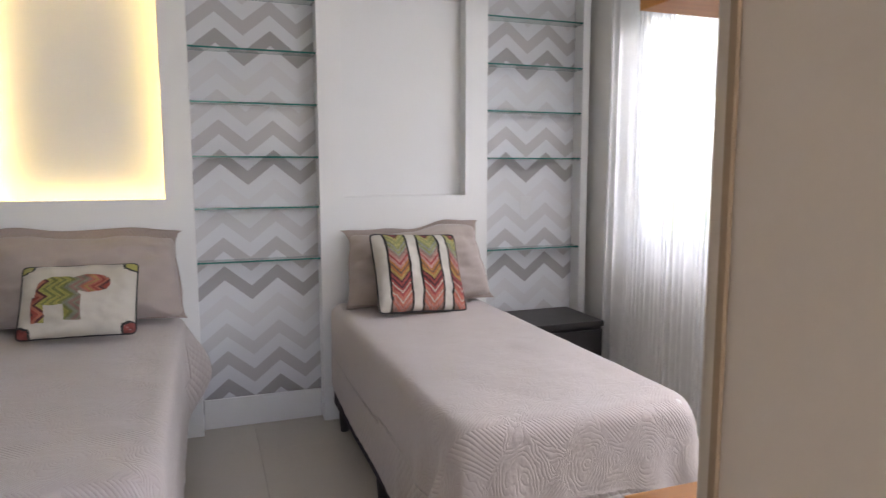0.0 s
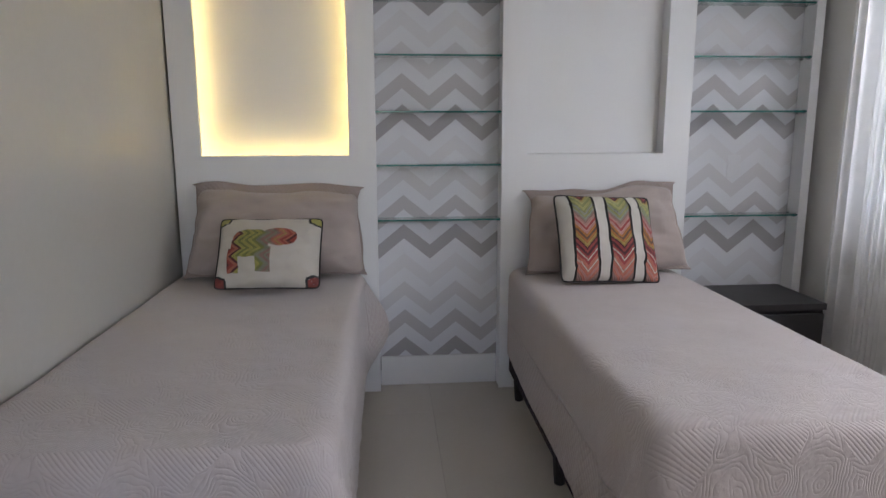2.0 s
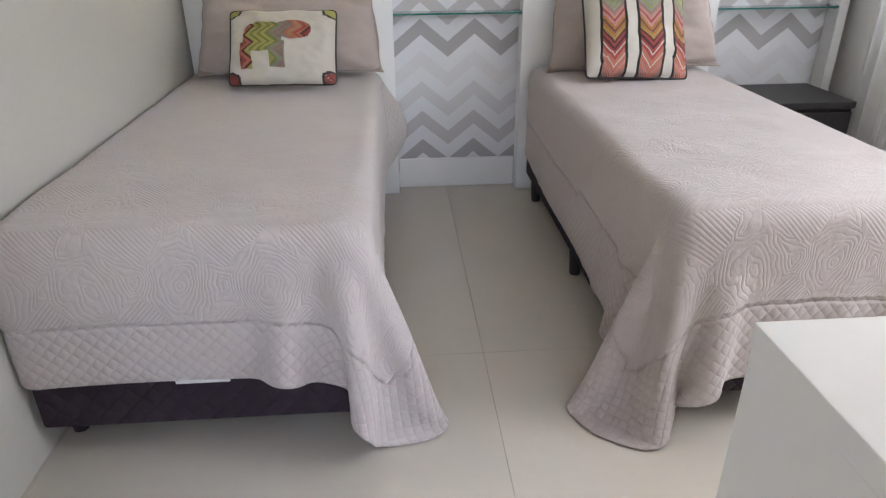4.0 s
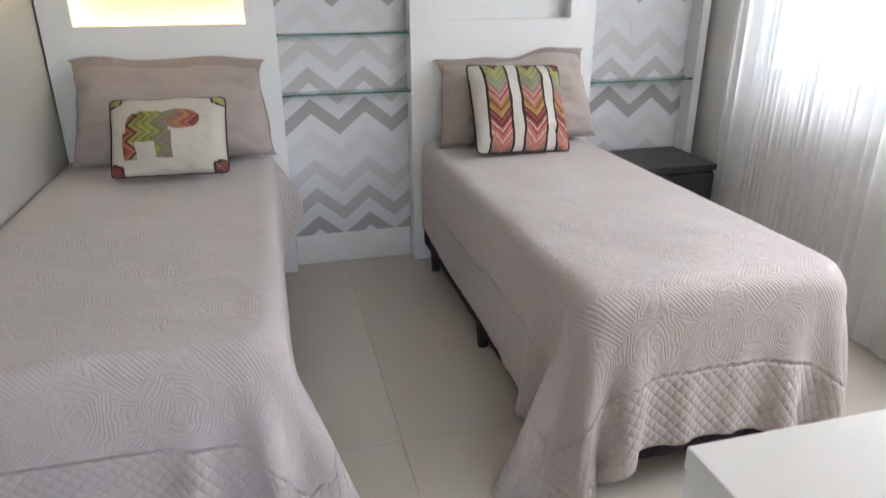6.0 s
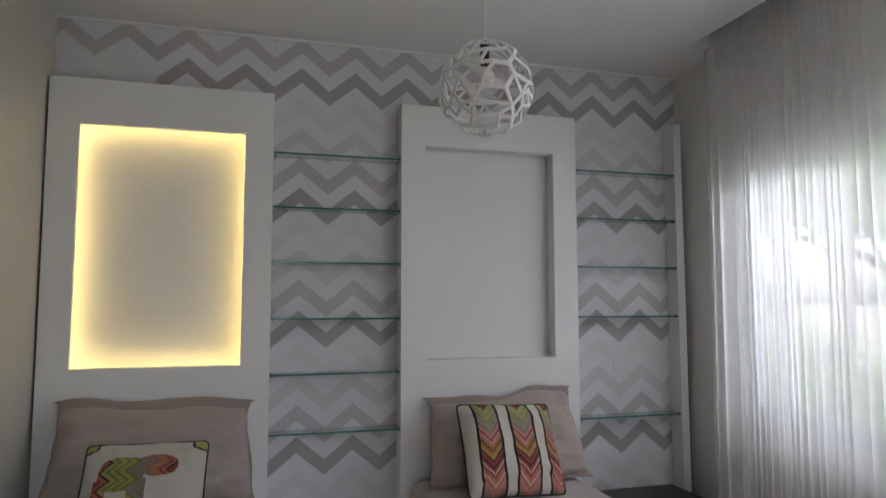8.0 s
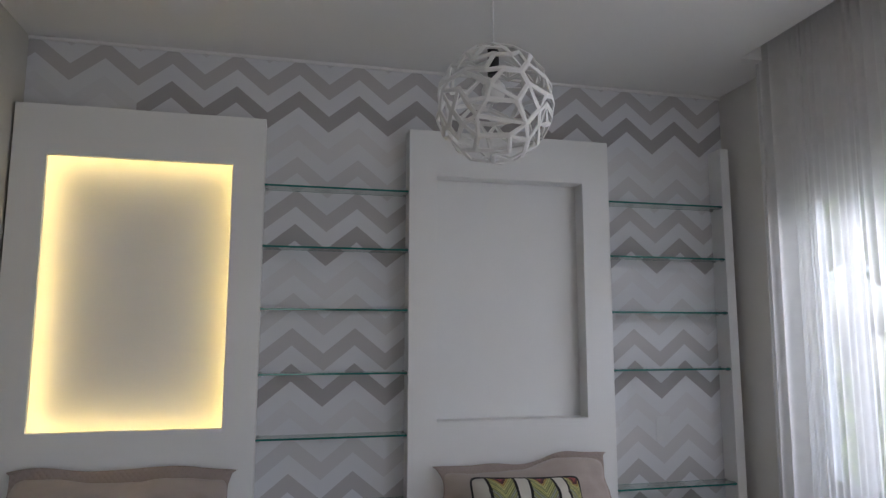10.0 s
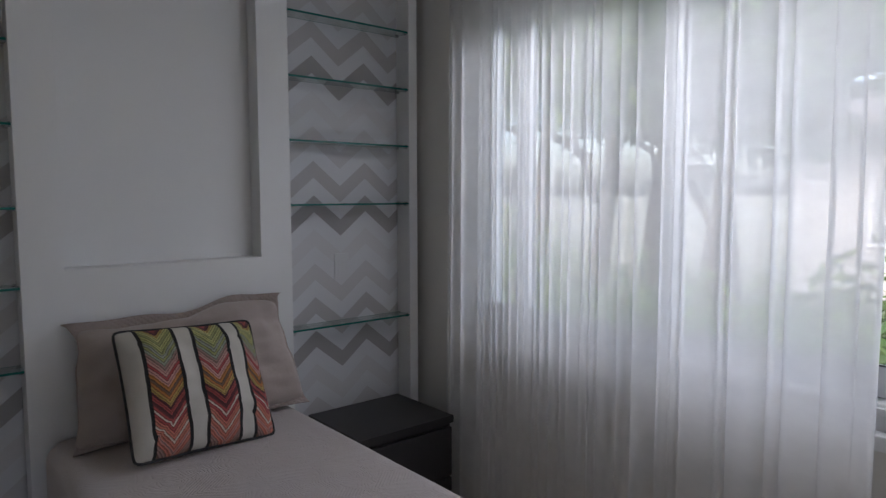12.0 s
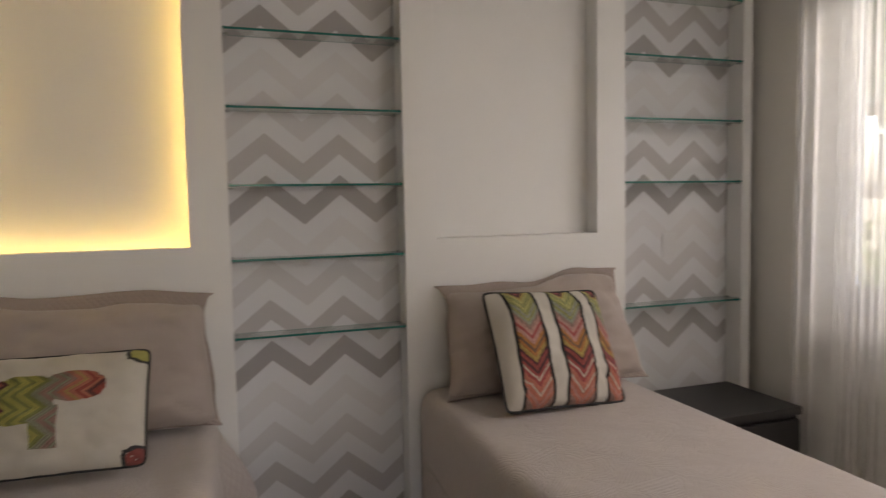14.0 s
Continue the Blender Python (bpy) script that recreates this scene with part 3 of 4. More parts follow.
def headboard_panel(x0, x1, nx0, nx1, nz0, nz1, lit):
    label = "tall white lacquered headboard panel with a warm lit recess" if lit else "tall white lacquered headboard panel with an unlit recess"
    root = thing("headboard_panel", ((x0 + x1) / 2, YN - 0.05, 0), label, "headboard", "headboard panels")
    cx, cy = root.location.x, root.location.y

    def b(a0, a1, y0, y1, z0, z1, r=0.002):
        return rounded(a0 - cx, a1 - cx, y0 - cy, y1 - cy, z0, z1, r, 1)

    # the face is one board with a rectangular opening
    bm = bmesh.new()
    rings = []
    for y in (PY - cy, PY + 0.018 - cy):
        outer = [bm.verts.new((x - cx, y, z)) for x, z in ((x0, 0.001), (x1, 0.001), (x1, PZ), (x0, PZ))]
        inner = [bm.verts.new((x - cx, y, z)) for x, z in ((nx0, nz0), (nx1, nz0), (nx1, nz1), (nx0, nz1))]
        rings.append((outer, inner))
    for i in range(4):
        j = (i + 1) % 4
        (o0, i0), (o1, i1) = rings
        bm.faces.new((o0[i], o0[j], i0[j], i0[i]))
        bm.faces.new((o1[j], o1[i], i1[i], i1[j]))
        bm.faces.new((o0[j], o0[i], o1[i], o1[j]))
        bm.faces.new((i0[i], i0[j], i1[j], i1[i]))
    bmesh.ops.bevel(bm, geom=bm.edges[:], offset=0.0015, segments=1, affect='EDGES')
    part("face_board", bm, lacquer_white, root)
    g = 0.028 if lit else 0.0
    yb = YN - 0.016
    part("back_board", b(nx0 - g - 0.02, nx1 + g + 0.02, yb, YN - 0.002, nz0 - g - 0.02, nz1 + g + 0.02), lacquer_white, root)
    for a0, a1, z0, z1 in ((nx0 - g - 0.019, nx0 - g, nz0 - g - 0.018, nz1 + g + 0.018), (nx1 + g, nx1 + g + 0.019, nz0 - g - 0.018, nz1 + g + 0.018),
                           (nx0 - g + 0.0005, nx1 + g - 0.0005, nz0 - g - 0.018, nz0 - g), (nx0 - g + 0.0005, nx1 + g - 0.0005, nz1 + g, nz1 + g + 0.018)):
        part("recess_side", b(a0, a1, PY + 0.0185, yb - 0.001, z0, z1, 0.001), lacquer_white, root)
    for a in (x0 + 0.0005, x1 - 0.0185):
        part("side_board", b(a, a + 0.018, PY + 0.0185, YN - 0.002, 0.002, PZ - 0.0005), lacquer_white, root)
    part("top_board", b(x0 + 0.019, x1 - 0.019, PY + 0.0185, YN - 0.002, PZ - 0.0185, PZ - 0.0005), lacquer_white, root)
    if lit:
        ys0, ys1 = PY + 0.0195, PY + 0.0275
        e = 0.003
        for a0, a1, z0, z1 in ((nx0 - g + 0.001, nx0 - g + e + 0.001, nz0, nz1), (nx1 + g - e - 0.001, nx1 + g - 0.001, nz0, nz1),
                               (nx0, nx1, nz0 - g + 0.001, nz0 - g + e + 0.001), (nx0, nx1, nz1 + g - e - 0.001, nz1 + g - 0.001)):
            part("light_strip", b(a0, a1, ys0, ys1, z0, z1, 0.0005), led_glow, root, "warm glowing light strip hidden behind the edge")
    return root


headboard_panel(-0.947, 0.0, -0.822, -0.128, 1.209, 2.271, True)
headboard_panel(0.612, 1.56, 0.736, 1.427, 1.209, 2.271, False)

# the narrow upright board that ends the shelves by the window wall
root = thing("end_board", (2.191, YN - 0.05, 0), "narrow white upright board ending the glass shelves", "side panel")
part("board", rounded(-0.023, 0.023, -0.049, 0.049, 0.001, 2.487, 0.002), lacquer_white, root)

# ---- glass shelves ----
SHELF_Z = (2.194, 1.936, 1.677, 1.413, 1.157, 0.887)


def glass_shelf(x0, x1, z, length):
    root = thing("glass_shelf", ((x0 + x1) / 2, 3.5, z), "clear glass shelf with green edges on steel clips, empty", "shelf", length)
    h = (x1 - x0) / 2
    bm = bmesh.new()
    box(bm, -h, h, 0.004, 0.098, -0.004, 0.004)
    for f in bm.faces:
        f.normal_update()
        f.material_index = 0 if abs(f.normal.z) > 0.5 else 1
    part("glass", bm, [glass_clear, glass_edge], root)
    for sx in (-1, 1):
        for y in (0.012, 0.075):
            bm = bmesh.new()
            box(bm, min(sx * h, sx * (h - 0.014)), max(sx * h, sx * (h - 0.014)), y, y + 0.014, -0.0095, -0.0045)
            box(bm, min(sx * h, sx * (h - 0.011)), max(sx * h, sx * (h - 0.011)), y + 0.001, y + 0.013, 0.0045, 0.0085)
            bevel(bm, 0.001, 1)
            part("clip", bm, steel, root)
    return root


def shelf_pose(ob, x, z):
    copy_thing(ob, pose(x, 3.5, z))


first = glass_shelf(0.0015, 0.6105, SHELF_Z[0], "shelves between the beds")
for z in SHELF_Z[1:]:
    shelf_pose(first, first.location.x, z)
second = glass_shelf(1.5615, 2.1665, SHELF_Z[0], "shelves beside the window")
for z in (*SHELF_Z[1:4], SHELF_Z[5]):
    shelf_pose(second, second.location.x, z)

# power outlet on the papered wall
root = thing("wall_outlet", (1.854, YN - 0.006, 1.134), "white plastic wall outlet on the papered wall", "outlet")
part("plate", rounded(-0.036, 0.036, 0.002, 0.0055, -0.058, 0.058, 0.0012), outlet_white, root)
for z in (-0.026, 0.026):
    part("socket", rounded(-0.018, 0.018, 0.0005, 0.0018, z - 0.016, z + 0.016, 0.0006), outlet_white, root)

# ---- beds ----
BED_TOP, BED_Y0, BED_Y1 = 0.642, 1.64, 3.495


def bed(x0, x1, label):
    root = thing("bed", ((x0 + x1) / 2, (BED_Y0 + BED_Y1) / 2, 0), label, "bed", "single beds")
    w, h = (x1 - x0) / 2, (BED_Y1 - BED_Y0) / 2
    part("box_base", rounded(-w + 0.008, w - 0.008, -h + 0.014, h - 0.004, 0.095, 0.36, 0.012, 3), dark_quilt, root, "dark plum quilted fabric box base")
    part("mattress", rounded(-w + 0.045, w - 0.045, -h + 0.02, h - 0.004, 0.361, BED_TOP - 0.006, 0.03, 4), mattress_white, root, "white mattress under the bedspread", smooth=True)
    for sx in (-1, 1):
        for y in (-h + 0.13, -0.02, h - 0.16):
            bm = bmesh.new()
            cylinder(bm, 0.021, 0.0, 0.0945, sx * (w - 0.034), y, 14, 0.028)
            part("leg", bm, leg_black, root, smooth=False)
    return root


bed_left = bed(-0.945, -0.072, "single bed with dark plum quilted base by the side wall")
bed_right = bed(0.653, 1.472, "single bed with dark plum quilted base and black legs")
# maker's label stitched to the foot of one base
root = thing("care_label", (-0.52, BED_Y0 + 0.012, 0.25), "white fabric label hanging under the bedspread hem", "label")
part("label_sheet", rounded(-0.06, 0.075, -0.003, 0.0, -0.03, 0.06, 0.001, 1), label_paper, root)
for i in range(4):
    part("print_line", rounded(-0.045, 0.02 + 0.012 * (i % 2), -0.0042, -0.0034, -0.012 + i * 0.009, -0.009 + i * 0.009, 0.0002, 1), label_ink, root)


def drape(flat, start, fixed, half, centre, wall_x, press, steps):
    """Lets a grid of cloth fall over a bed and settle. flat: its points in metres of cloth; start: where they begin; press: a steady push."""
    n, m = flat.shape[:2]
    ids = np.arange(n * m).reshape(n, m)
    f2, p = flat.reshape(-1, 2), start.reshape(-1, 3).copy()
    free = np.where(fixed.reshape(-1), 0.0, 1.0)
    sets = []

    def pairs(a, b, colour, colours, stiff):
        for k in range(colours):
            pick = colour == k
            ia, ib = a[pick], b[pick]
            rest = np.linalg.norm(f2[ia] - f2[ib], axis=1)
            wsum = free[ia] + free[ib]
            ok = wsum > 0
            ia, ib, rest, wsum = ia[ok], ib[ok], rest[ok], wsum[ok]
            sets.append((ia, ib, rest, (stiff * free[ia] / wsum)[:, None], (stiff * free[ib] / wsum)[:, None]))

    row, col = np.meshgrid(np.arange(n), np.arange(m), indexing="ij")
    for gap, stiff in ((1, 1.0), (2, 0.07), (4, 0.018)):
        pairs(ids[:-gap], ids[gap:], (row[:-gap] // gap) % 2, 2, stiff)
        pairs(ids[:, :-gap], ids[:, gap:], (col[:, :-gap] // gap) % 2, 2, stiff)
    pairs(ids[:-1, :-1], ids[1:, 1:], row[:-1, :-1] % 2, 2, 0.3)
    pairs(ids[1:, :-1], ids[:-1, 1:], row[:-1, :-1] % 2, 2, 0.3)
    r = 0.024
    inner = np.array(half) - r
    mid = np.array(centre)
    before = p.copy()
    pull = (press.reshape(-1, 3) + np.array((0, 0, -9.8))) * (1 / 60) ** 2 * free[:, None]
    for step in range(steps):
        speed = (p - before) * (0.96 if step < steps * 0.7 else 0.9) * free[:, None]
        before = p.copy()
        p = p + speed + pull
        for _ in range(9):
            for ia, ib, rest, wa, wb in sets:
                d = p[ib] - p[ia]
                ln = np.sqrt((d * d).sum(1)) + 1e-9
                d *= ((ln - rest) / ln)[:, None]
                p[ia] += wa * d
                p[ib] -= wb * d
            # out of the rounded box, off the floor and off the side wall
            rel = p - mid
            q = np.abs(rel) - inner
            out = np.maximum(q, 0)
            ln = np.sqrt((out * out).sum(1))
            near = (ln < r + 0.004) & (ln > 0) & (free > 0)
            push = np.sign(rel[near]) * out[near] / ln[near][:, None] * (r + 0.004 - ln[near])[:, None]
            p[near] += push
            before[near] += 0.45 * (p[near] - before[near])
            p[:, 2] = np.maximum(p[:, 2], 0.006)
            p[:, 0] = np.maximum(p[:, 0], wall_x)
    return p.reshape(n, m, 3)


def bedspread(x0, x1, drops, seed, label, corner_push, wall_x=-9.0, flare=False):
    """A quilted cloth laid over a bed: flat on top, hanging at both sides and the foot, the spare cloth of the corners falling in a fan."""
    ds_l, ds_r, dt = drops
    w, y_head = (x1 - x0) / 2, BED_Y1 - 0.004
    length = y_head - BED_Y0
    step = 0.027
    ns = int((2 * w + ds_l + ds_r) / step)
    nt_ = int((length + dt) / step)
    flat = np.zeros((ns + 1, nt_ + 1, 2))
    start = np.zeros((ns + 1, nt_ + 1, 3))
    press = np.zeros((ns + 1, nt_ + 1, 3))
    fixed = np.zeros((ns + 1, nt_ + 1), bool)
    border = np.zeros((ns + 1, nt_ + 1))
    for i in range(ns + 1):
        for j in range(nt_ + 1):
            s = -w - ds_l + (2 * w + ds_l + ds_r) * i / ns
            t = (length + dt) * j / nt_
            side = 1 if s > 0 else -1
            d_side = ds_r if side > 0 else ds_l
            hem = 1 - 0.16 * max(0.0, 1 - t / (0.85 * length)) - 0.02 * math.sin(t * 6 + seed)
            ex, ey = max(0.0, abs(s) - w) * hem, max(0.0, t - length)
            rc = 0.31
            if ex > 0 and ey > 0 and d_side > rc:
                qx, qy = ex - (d_side - rc), ey - (dt - rc)
                if qx > 0 and qy > 0:
                    m_ = max(qx, qy) / math.hypot(qx, qy)
                    ex, ey = d_side - rc + qx * m_, dt - rc + qy * m_
            a = side * (min(abs(s), w) + ex)
            b = min(t, length) + ey
            flat[i, j] = a, b
            top = BED_TOP + 0.005 * noise.noise((s * 3 + seed, t * 3, 0.3)) + 0.003 * noise.noise((s * 8, t * 8, seed)) + 0.0015 * noise.noise((s * 22, t * 22, seed))
            start[i, j] = a, -b, top + 0.006 * noise.noise((s * 5, t * 5, seed + 2.0))
            fixed[i, j] = min(w - abs(s), length - t) > 0.036 or (ex == 0 and ey == 0 and w - abs(s) < 0.03 and d_side < 0.05 and t < length - 0.06)
            # the foot lies close to the base, and the corner's spare cloth swings to the side
            if ey > 0:
                press[i, j] = (side * corner_push[side] * min(1.0, ex / 0.15), 0.6 if ex == 0 else 0.5, 0)
            border[i, j] = max(0.0, min(1.0, 0.5 + max(ex - 0.215, ey - 0.2, min(ex - 0.02, 0.26 - t) if flare else -1)))
    pts = drape(flat, start, fixed, (w, length / 2, BED_TOP / 2), (0, -length / 2, BED_TOP / 2 - 0.004), wall_x - (x0 + x1) / 2, press, 150)
    if flare:
        # the head corner of the cloth stands off beside the headboard
        for i in range(ns + 1):
            for j in range(nt_ + 1):
                ex = flat[i, j, 0] - w
                if ex > 0:
                    pts[i, j, 0] += 0.12 * math.exp(-((flat[i, j, 1] - 0.1) / 0.13) ** 2) * math.sin(math.pi * min(1.0, ex / 0.42)) ** 1.2
    bm = bmesh.new()
    uvl = bm.loops.layers.uv.new("UVMap")
    bl = bm.verts.layers.float.new("border")
    grid = [[bm.verts.new(pts[i, j]) for j in range(nt_ + 1)] for i in range(ns + 1)]
    for i in range(ns + 1):
        for j in range(nt_ + 1):
            grid[i][j][bl] = border[i, j]
    for i in range(ns):
        for j in range(nt_):
            f = bm.faces.new((grid[i][j], grid[i][j + 1], grid[i + 1][j + 1], grid[i + 1][j]))
            f.smooth = True
            for lp, (a, b) in zip(f.loops, ((i, j), (i, j + 1), (i + 1, j + 1), (i + 1, j))):
                lp[uvl].uv = flat[a, b]
    bmesh.ops.smooth_vert(bm, verts=bm.verts[:], factor=0.4, use_axis_x=True, use_axis_y=True, use_axis_z=True)
    bmesh.ops.recalc_face_normals(bm, faces=bm.faces[:])
    root = thing("bedspread", ((x0 + x1) / 2, y_head, 0), label, "bedspread", "bedspreads")
    for name, want, note in (("middle_panel", False, "swirl-quilted middle"), ("border", True, "diamond-quilted border")):
        piece = bm.copy()
        lay = piece.verts.layers.float["border"]
        drop_faces = [f for f in piece.faces if (sum(v[lay] for v in f.verts) / 4 > 0.5) != want]
        bmesh.ops.delete(piece, geom=drop_faces, context='FACES')
        me = bpy.data.meshes.new(name)
        piece.to_mesh(me)
        piece.free()
        me.materials.append(quilt)
        ob = new(name, me)
        ob.parent = root
        tagged(ob, note)
        sub = ob.modifiers.new("round", 'SUBSURF')
        sub.levels = sub.render_levels = 1
        sol = ob.modifiers.new("thick", 'SOLIDIFY')
        sol.thickness, sol.offset = 0.003, 1.0
    bm.free()
    return root


bedspread(-0.948, -0.075, (0.012, 0.485, 0.37), 3, "pale pinkish-grey quilted bedspread on the bed by the side wall", {-1: 0.0, 1: 0.9}, XW + 0.004, True)
bedspread(0.655, 1.466, (0.465, 0.475, 0.43), 8, "pale pinkish-grey quilted bedspread hanging in folds at the foot", {-1: 0.8, 1: 1.3})


# ---- pillows and cushions ----
def cushion_point(u, v, w, h, thick, puff, sag, seed, pinch, crush=1.0):
    """A point of the front of a stuffed cushion; u and v run from -1 to 1. Corners stay sharp, sides draw in."""
    e = max(0.0, (1 - abs(u) ** 2.6) * (1 - abs(v) ** 2.6))
    bulge = thick / 2 * e ** puff
    inx = 1 - pinch * (1 - abs(v) ** 2) * abs(u) ** 3
    inz = 1 - pinch * (1 - abs(u) ** 2) * abs(v) ** 3
    edge = max(abs(u), abs(v))
    if edge > 0:
        edge /= (abs(u) ** 20 + abs(v) ** 20) ** (1 / 20)     # soft corners
    x, z = u * w / 2 * inx * edge, v * h / 2 * inz * edge
    n = crush * (noise.noise((u * 2.2 + seed, v * 2.2, seed * 1.7)) * 0.012 + noise.noise((u * 6 + seed, v * 6, seed)) * 0.005)
    z += 0.006 * (crush - 1) * noise.noise((u * 4 + seed, seed, 0.7)) * abs(v)
    z -= sag * (1 - abs(u) ** 2) * max(0.0, v)
    return x, bulge + n * min(1.0, e * 3), z


def cushion_mesh(w, h, thick, puff=0.55, sag=0.0, seed=1.0, pinch=0.06, n=34, crush=1.0, unit_uv=False):
    bm = bmesh.new()
    uvl = bm.loops.layers.uv.new("UVMap")
    meta = {}
    sides = []
    for s in (-1, 1):
        g = []
        for i in range(n + 1):
            row = []
            for j in range(n + 1):
                u, v = -1 + 2 * i / n, -1 + 2 * j / n
                x, y, z = cushion_point(u, v, w, h, thick, puff, sag, seed + (0 if s < 0 else 5), pinch, crush)
                vert = bm.verts.new((x, s * y, z))
                meta[vert] = ((u + 1) / 2, (v + 1) / 2) if unit_uv else (x, z)
                row.append(vert)
            g.append(row)
        for i in range(n):
            for j in range(n):
                q = (g[i][j], g[i + 1][j], g[i + 1][j + 1], g[i][j + 1])
                bm.faces.new(q if s < 0 else q[::-1])
        sides.append(g)
    for f in bm.faces:
        f.smooth = True
        for lp in f.loops:
            lp[uvl].uv = meta[lp.vert]
    bmesh.ops.remove_doubles(bm, verts=bm.verts[:], dist=0.0004)
    return bm


def tube(points, r, seg=8):
    """A closed round cord through the points."""
    bm = bmesh.new()
    rings = []
    n = len(points)
    for i, p in enumerate(points):
        a, b = Vector(points[i - 1]), Vector(points[(i + 1) % n])
        d = (b - a).normalized()
        side = d.cross(Vector((0, 1, 0)))
        side = side.normalized() if side.length > 1e-4 else Vector((1, 0, 0))
        up = side.cross(d).normalized()
        rings.append([bm.verts.new(Vector(p) + r * (math.cos(k * 6.2832 / seg) * side + math.sin(k * 6.2832 / seg) * up)) for k in range(seg)])
    for i in range(n):
        for k in range(seg):
            bm.faces.new((rings[i - 1][k], rings[i][k], rings[i][(k + 1) % seg], rings[i - 1][(k + 1) % seg]))
    return bm


def rim(w, h, pinch, sag, seed, n=40):
    pts = []
    for k in range(4 * n):
        side, f = divmod(k, n)
        a = -1 + 2 * f / n
        u, v = ((a, -1), (1, a), (-a, 1), (-1, -a))[side]
        x, y, z = cushion_point(u, v, w, h, 0.1, 0.6, sag, seed, pinch)
        pts.append((x, 0, z))
    return pts


def flange_mesh(w, h, width, seed, lift):
    """The flat quilted border round a pillow sham, a wavy strip."""
    bm = bmesh.new()
    uvl = bm.loops.layers.uv.new("UVMap")
    n, rows = 30, 4
    meta = {}
    rings = []
    for r in range(rows + 1):
        ring = []
        for k in range(4 * n):
            side, f = divmod(k, n)
            a = -1 + 2 * f / n
            u, v = ((a, -1), (1, a), (-a, 1), (-1, -a))[side]
            g = -0.012 + (width * (1.0 if v > 0.9 else 0.35) + 0.012) * r / rows
            x, z = u * (w / 2 - 0.012 + (0.35 * width + 0.012) * r / rows), v * (h / 2 + g)
            z -= 0.008 * (1 - u * u) * max(0.0, v)
            ear = (abs(u) * abs(v)) ** 8 * r / rows
            x += math.copysign(0.0 if v < 0 else -0.022, u) * ear
            z += math.copysign(0.01 if v < 0 else 0.002, v) * ear
            wav = noise.noise((x * 5 + seed, z * 5, seed)) * 0.02 * r / rows
            z += lift * (r / rows) * noise.noise((x * 3.1 + seed * 2, 0.4, seed)) * (1 if v > 0.9 else 0.2)
            vert = bm.verts.new((x, wav, z))
            meta[vert] = (x, z)
            ring.append(vert)
        rings.append(ring)
    for r in range(rows):
        for k in range(4 * n):
            bm.faces.new((rings[r][k - 1], rings[r][k], rings[r + 1][k], rings[r + 1][k - 1]))
    for f in bm.faces:
        f.smooth = True
        for lp in f.loops:
            lp[uvl].uv = meta[lp.vert]
    return bm


def slump(bm, w, h, humps, seed):
    """Lets a pillow settle: rounded top corners, spread bottom corners, an uneven top edge and creases."""
    for vert in bm.verts:
        u, v = vert.co.x / (w / 2), vert.co.z / (h / 2)
        up, down = max(0.0, v), max(0.0, -v)
        vert.co.z += sum(a * math.exp(-((u - c) / d) ** 2) for a, c, d in humps) * up ** 1.5
        vert.co.x += math.copysign(0.004, u) * min(1.3, abs(u)) ** 5 * min(1.3, up) ** 4
        vert.co.z -= 0.004 * min(1.3, abs(u)) ** 7 * min(1.3, up) ** 3
        # the weight spreads the lower half, and the flange droops below the upper corners
        vert.co.x *= 1 + 0.05 * min(1.2, down) ** 0.7 + 0.02 * max(0.0, 1 - v * v)
        vert.co.x += math.copysign(0.010, u) * min(1.2, abs(u)) ** 4 * min(1.2, down) ** 5
        vert.co.x *= 1 - 0.035 * min(1.2, up) - 0.02 * math.exp(-((v - 0.5) / 0.3) ** 2)
        vert.co.x += 0.010 * noise.noise((seed, v * 2.3, 0.7 * math.copysign(1, u))) * min(1.2, abs(u)) ** 4
        crease = noise.noise((u * 2.2 + v * 1.4 + seed, v * 3.5 - u, seed))
        vert.co.y += 0.012 * crease * (0.4 + 0.6 * abs(u))
    return bm


def pillow(at, turn, seed, label, humps, w=0.69, h=0.385):
    root = thing("pillow", (0, 0, 0), label, "pillow", "pillows in shams")
    root.matrix_basis = pose(*at, -turn[0], turn[1], turn[2])
    part("stuffed_case", slump(cushion_mesh(w + 0.035, h + 0.02, 0.2, 0.42, 0.012, seed, 0.02, 40, 2.2), w, h, humps, seed), sham_cotton, root, smooth=True)
    fl = part("flange", slump(flange_mesh(w, h, 0.04, seed, 0.03), w, h, humps, seed), sham_quilted, root, "quilted flat border", smooth=True)
    sol = fl.modifiers.new("thick", 'SOLIDIFY')
    sol.thickness, sol.offset = 0.006, 0
    return root


pillow((-0.462, 3.37, 0.862), (24, 0, 0), 2.3, "beige cotton pillow with quilted border leaning on the lit panel", ((0.014, -0.8, 0.4), (0.004, 0.4, 0.3), (-0.012, 0.95, 0.3)), 0.725)
pillow((1.098, 3.37, 0.85), (24, -1.5, -3), 6.1, "pinkish-beige pillow with quilted border leaning on the white panel", ((0.026, 0.5, 0.33), (-0.02, -0.75, 0.4), (-0.012, -0.1, 0.3)))

# cushion with three embroidered bands
root = thing("striped_cushion", (0, 0, 0), "square cream cushion with red and green embroidered chevron bands", "cushion")
root.matrix_basis = pose(1.038, 3.16, 0.838, -30, 2.5, 3)
part("cover", cushion_mesh(0.455, 0.415, 0.17, 0.5, 0.0, 4.4, 0.03, 44, 1.6, unit_uv=True), striped, root, smooth=True)
part("piping", tube(rim(0.458, 0.418, 0.03, 0.0, 4.4), 0.0045), black_rubber, root, "black corded edge", smooth=True)

